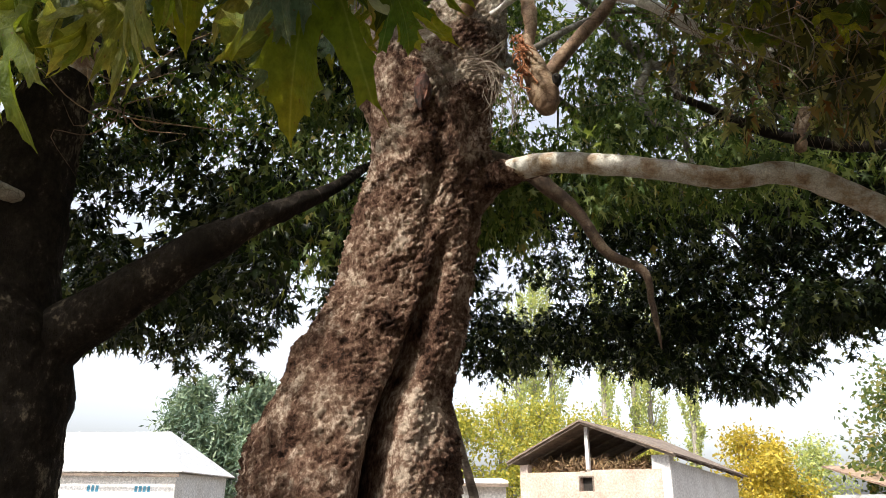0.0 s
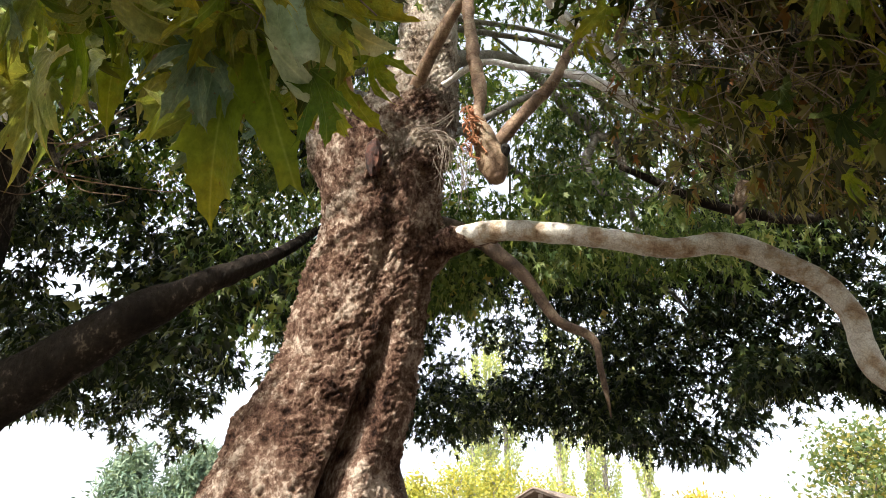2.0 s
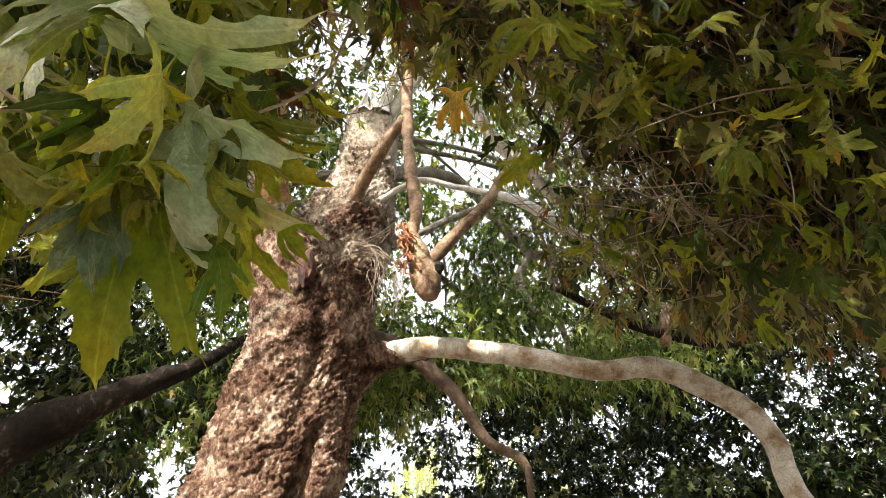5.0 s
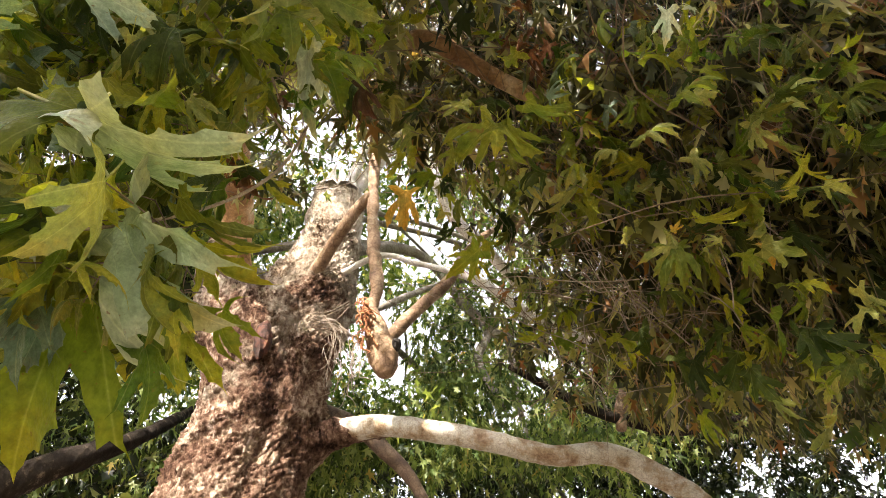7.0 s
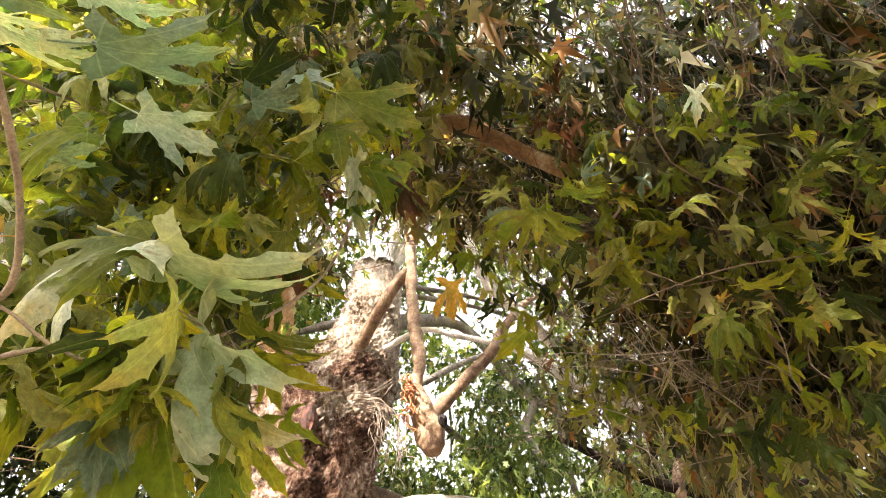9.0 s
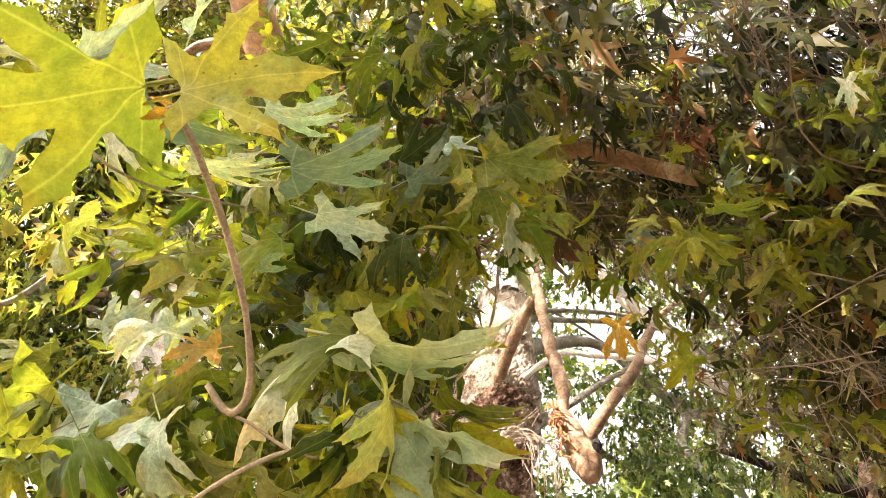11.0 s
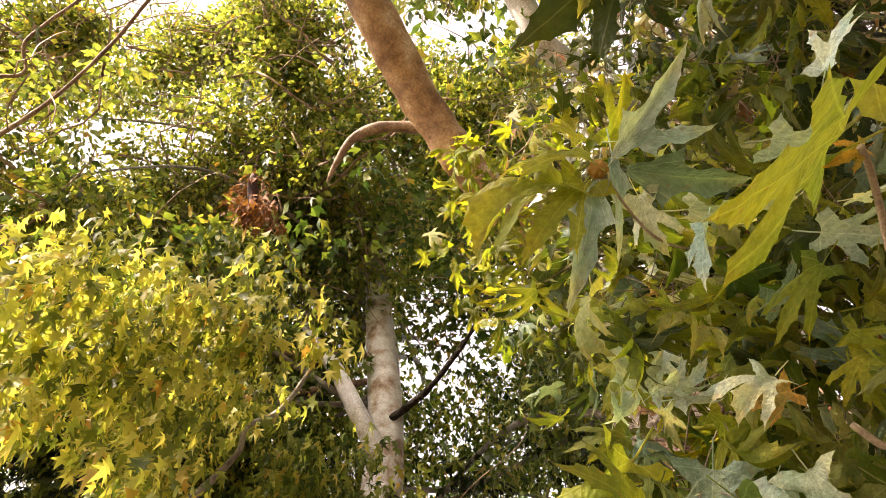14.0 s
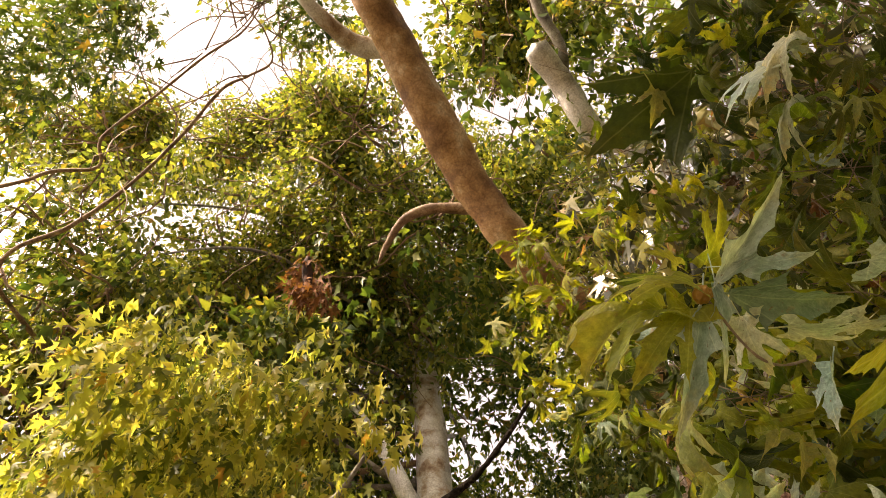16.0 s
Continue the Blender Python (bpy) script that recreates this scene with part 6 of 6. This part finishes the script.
slab(bm, -24.3, -9.35, 27.93, 27.98, 2.30, 2.40)
part("fascia", bm, old_wood, house)
bm = bmesh.new()
bmesh.ops.create_cone(bm, cap_ends=True, segments=12, radius1=0.05, radius2=0.05, depth=0.9, matrix=pose(-14.6, 28.8, 3.1))
bmesh.ops.create_cone(bm, cap_ends=True, segments=12, radius1=0.12, radius2=0.02, depth=0.12, matrix=pose(-14.6, 28.8, 3.6))
part("flue_pipe", bm, plaster, house)
for x0, n in ((-14.95, 3), (-13.1, 3), (-11.2, 4)):
    for k in range(n):
        bm = bmesh.new()
        x = x0 + k * 0.17
        slab(bm, x, x + 0.11, 28.335, 28.345, 1.72, 1.96)
        part("painted_mark", bm, blue_paint, house, "blue painted bar on the wall")

shed = thing("shed", "adobe shed with an open gable stuffed with brushwood", "shed", "", (7.55, 23.0, -0.1), -40)
LEN, LONG = 5.9, 6.7                                           # gable wall to -x, side wall to +y, from the near corner
bm = bmesh.new()
slab(bm, -LEN, -3.35, 0.0, 0.3, 0, 2.66)
slab(bm, -2.85, -0.3, 0.0, 0.3, 0, 2.72)
slab(bm, -3.35, -2.85, 0.0, 0.3, 0, 2.02)
slab(bm, -3.35, -2.85, 0.0, 0.3, 2.50, 2.69)
slab(bm, -LEN, -LEN + 0.3, 0.3, LONG, 0, 2.5)
part("wall", bm, adobe, shed, "pinkish adobe wall")
bm = bmesh.new()
v = [bm.verts.new(c) for c in ((0, 0, 0), (0, LONG, 0), (0, LONG, 2.55), (0, 0, 3.0), (-0.3, 0, 0), (-0.3, LONG, 0), (-0.3, LONG, 2.55), (-0.3, 0, 3.0))]
for f in ((0, 1, 2, 3), (7, 6, 5, 4), (0, 3, 7, 4), (1, 5, 6, 2), (3, 2, 6, 7), (0, 4, 5, 1)):
    bm.faces.new([v[k] for k in f])
slab(bm, -LEN + 0.3, -0.3, LONG - 0.3, LONG, 0, 2.5)
part("wall", bm, plaster, shed, "pale plastered side wall")
bm = bmesh.new()
slab(bm, -0.62, -0.005, -0.01, 0.35, 2.72, 3.16)
part("pier", bm, plaster, shed)
bm = bmesh.new()
slab(bm, -LEN, -LEN + 0.35, -0.005, 0.3, 2.66, 2.95)
part("pier", bm, adobe, shed)
bm = bmesh.new()
slab(bm, -3.10, -2.96, 0.02, 0.14, 2.70, 4.22)
part("post", bm, plaster, shed, "pale post in the gable")
# a near-black sheet in the opening paints the shade inside
bm = bmesh.new()
slab(bm, -3.32, -2.88, 0.18, 0.22, 2.02, 2.50)
part("window", bm, dark_gap, shed, "small window hole, filled near black for its shade")
for x0, x1, z0, z1 in ((-3.40, -3.34, 2.0, 2.52), (-2.86, -2.80, 2.0, 2.52), (-3.34, -2.86, 2.47, 2.52)):
    bm = bmesh.new()
    slab(bm, x0, x1, -0.02, 0.0, z0, z1)
    part("window_frame", bm, old_wood, shed)
bm = bmesh.new()
quad_slab(bm, ((-LEN - 0.3, -0.5, 3.02), (-3.0, -0.5, 4.40), (-3.0, LONG + 0.3, 4.2), (-LEN - 0.3, LONG + 0.3, 2.8)), 0.06)
quad_slab(bm, ((-3.0, -0.5, 4.40), (0.35, -0.5, 3.16), (0.35, LONG + 0.3, 2.68), (-3.0, LONG + 0.3, 4.2)), 0.06)
part("roof", bm, old_wood, shed, "low gable roof of weathered boards")
for k in range(7):
    f = k / 6
    for x0, z0, x1, z1 in ((-LEN - 0.3, 2.94 - 0.2 * f, -3.0, 4.32 - 0.2 * f), (-3.0, 4.32 - 0.2 * f, 0.35, 3.08 - 0.46 * f)):
        bm = bmesh.new()
        y = -0.42 + f * 6.8
        quad_slab(bm, ((x0, y, z0), (x1, y, z1), (x1, y + 0.08, z1), (x0, y + 0.08, z0)), 0.08)
        part("rafter", bm, old_wood, shed)
rng = np.random.default_rng(71)
n = 3500
at = np.stack([rng.uniform(-LEN + 0.3, -0.6, n), rng.uniform(0.1, 2.0, n), 2.72 + rng.random(n) * 0.45 * (0.6 + 0.4 * np.sin(np.linspace(0, 40, n)))], 1)
scatter("brushwood", at, rng.normal(size=(n, 3)), rng.normal(size=(n, 3)), rng.uniform(0.12, 0.4, n), (TINY[0] * np.array((1, 0.25, 1)), TINY[1]), hay_mat, shed, "dry brushwood stacked under the roof")

annex = thing("annex", "low white lean-to with a flat metal roof", "outbuilding")
bm = bmesh.new()
slab(bm, -1.5, 2.5, 27.0, 27.25, 0, 2.1)
part("wall", bm, white_wall, annex)
bm = bmesh.new()
quad_slab(bm, ((-1.7, 26.6, 2.14), (2.55, 26.6, 2.22), (2.55, 29.6, 2.42), (-1.7, 29.6, 2.34)), 0.08)
part("roof", bm, white_roof, annex)
bm = bmesh.new()
slab(bm, -1.7, 2.55, 26.52, 26.58, 2.05, 2.17)
part("fascia", bm, old_wood, annex)

hut = thing("hut", "low pale hut with a rusty roof", "hut", "", (1.9, 0, 0))
bm = bmesh.new()
slab(bm, 12.5, 17.0, 22.0, 22.3, 0, 1.9)
slab(bm, 12.5, 12.8, 22.3, 26.0, 0, 1.9)
part("wall", bm, plaster, hut)
bm = bmesh.new()
quad_slab(bm, ((12.4, 21.7, 1.95), (17.3, 21.7, 2.0), (17.3, 26.2, 3.0), (12.4, 26.2, 2.9)), 0.06)
part("roof", bm, surface("rusty_sheet", [(0.3, (0.20, 0.12, 0.08)), (0.6, (0.36, 0.26, 0.18)), (0.8, (0.5, 0.42, 0.34))], 1.0, 0.8), hut)
bm = bmesh.new()
slab(bm, 12.3, 12.6, 21.5, 21.7, 0, 3.0)
part("post", bm, plaster, hut)

pole = thing("pole", "slanting weathered wooden pole", "pole")
limb(pole, "shaft", [(0.72, 8.2, 0.0, 0.06), (0.40, 8.2, 1.45, 0.055), (0.04, 8.2, 2.75, 0.04)], old_wood, "", 12, 0.1, 0.012, 5.0, 5)


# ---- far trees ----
# Most far leaf colours are lifted paler, with haze put into them.
far_green = leaf_material("hazed_poplar_leaves", [(0.0, (0.232, 0.290, 0.131)), (0.5, (0.377, 0.435, 0.203)), (1.0, (0.580, 0.580, 0.261))])
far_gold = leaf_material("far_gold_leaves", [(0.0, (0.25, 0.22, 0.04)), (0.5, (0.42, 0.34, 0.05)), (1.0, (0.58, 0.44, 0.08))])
far_lime = leaf_material("hazed_lime_leaves", [(0.0, (0.175, 0.213, 0.050)), (0.5, (0.338, 0.338, 0.075)), (1.0, (0.550, 0.475, 0.100))])
far_blue = leaf_material("hazed_conifer_needles", [(0.0, (0.075, 0.128, 0.090)), (0.5, (0.135, 0.195, 0.135)), (1.0, (0.240, 0.300, 0.195))], glow=0.15)
far_dark = leaf_material("hazed_dark_leaves", [(0.0, (0.060, 0.096, 0.036)), (0.5, (0.120, 0.168, 0.060)), (1.0, (0.336, 0.288, 0.096))])


def far_tree(name, label, x, y, height, wide, low, mat, seed, kind="round", count=5000, size=0.2, group="far trees"):
    rng = np.random.default_rng(seed)
    t = thing(name, label, "tree", group, (x, y, 0))
    limb(t, "trunk", [(0, 0, -0.1, height * 0.022), (rng.normal(0, 0.1), 0, height * 0.4, height * 0.015), (rng.normal(0, 0.2), 0, height * 0.92, 0.02)], bark_grey, "", 8, 0.5, 0.03, 2.0, seed)
    rows, cs = [], []
    nb = 26 if kind != "round" else 18
    for k in range(nb):
        f = low + (1 - low) * (k + rng.random()) / nb
        a = rng.uniform(0, 2 * math.pi)
        z = height * f
        if kind == "poplar":
            r = wide * (0.35 + 0.65 * math.sin(math.pi * min(1, (f - low) / (1 - low) * 0.9 + 0.12)))
            tip = np.array((r * math.cos(a), r * math.sin(a), z + height * 0.13))
        elif kind == "conifer":
            r = wide * (1.05 - (f - low) / (1 - low))
            tip = np.array((r * math.cos(a), r * math.sin(a), z - 0.12 * r))
        else:
            r = wide * math.sqrt(max(0.08, 1 - (2 * (f - low) / (1 - low) - 0.9) ** 2))
            tip = np.array((r * math.cos(a), r * math.sin(a), z + 0.1 * height * rng.random()))
        s = np.array((0, 0, z - (0.1 * height if kind != "conifer" else 0)))
        rows.append([(*s, 0.05), (*((s + tip) / 2 + (0, 0, 0.05 * height if kind == "round" else 0)), 0.03), (*tip, 0.01)])
        u = rng.random(count // nb) ** 0.6
        cs.append(s + (tip - s) * u[:, None] + rng.normal(0, 1, (len(u), 3)) * (0.07 * wide + (0.16 if kind == "round" else 0.05) * wide) * np.array((1, 1, 0.8)))
    for r in rows:
        bundle(t, "bough", [r], bark_grey, "", 4, 0.6)
    at = np.vstack(cs)
    at[:, 2] = np.maximum(at[:, 2], 0.2)
    n = len(at)
    ahead = rng.normal(0, 1, (n, 3)) + ((0, 0, 0.9) if kind == "poplar" else (0, 0, -0.3))
    scatter("crown", at, ahead, rng.normal(0, 1, (n, 3)), size * rng.uniform(0.6, 1.5, n), (TINY[0] * np.array((1, 0.45 if kind == "conifer" else 1, 1)), TINY[1]), mat, t)


for k, (x, h, w) in enumerate(((8.0, 21, 2.0), (10.0, 23.5, 2.2), (12.4, 25.5, 2.1), (17.0, 24.5, 1.5), (20.8, 24, 1.7), (23.4, 23, 1.9), (25.8, 20, 1.2))):
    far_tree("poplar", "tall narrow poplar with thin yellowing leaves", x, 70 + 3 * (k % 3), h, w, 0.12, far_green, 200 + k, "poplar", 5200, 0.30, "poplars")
for k, (x, y, h, w) in enumerate(((1.0, 44, 6.8, 2.0), (3.8, 45, 7.4, 2.3), (6.6, 46, 7.6, 2.5), (9.5, 47, 7.0, 2.4), (12.5, 50, 6.5, 2.4), (15.5, 52, 6.0, 2.2))):
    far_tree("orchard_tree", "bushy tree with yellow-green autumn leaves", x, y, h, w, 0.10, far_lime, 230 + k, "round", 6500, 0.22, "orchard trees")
for k, (x, y, h, w) in enumerate(((17.8, 40, 5.2, 1.9), (20.0, 41, 4.8, 1.7))):
    far_tree("orchard_tree", "bushy tree in full golden autumn colour", x, y, h, w, 0.10, far_gold, 250 + k, "round", 6500, 0.2, "golden trees")
far_tree("orchard_tree", "thin grey-green bushy tree", 22.2, 42, 4.9, 1.9, 0.1, far_green, 255, "round", 5000, 0.2)
far_tree("broadleaf_tree", "dark green tree with some brown leaves", 16.7, 23.5, 6.0, 2.2, 0.25, far_dark, 256, "round", 7000, 0.2)
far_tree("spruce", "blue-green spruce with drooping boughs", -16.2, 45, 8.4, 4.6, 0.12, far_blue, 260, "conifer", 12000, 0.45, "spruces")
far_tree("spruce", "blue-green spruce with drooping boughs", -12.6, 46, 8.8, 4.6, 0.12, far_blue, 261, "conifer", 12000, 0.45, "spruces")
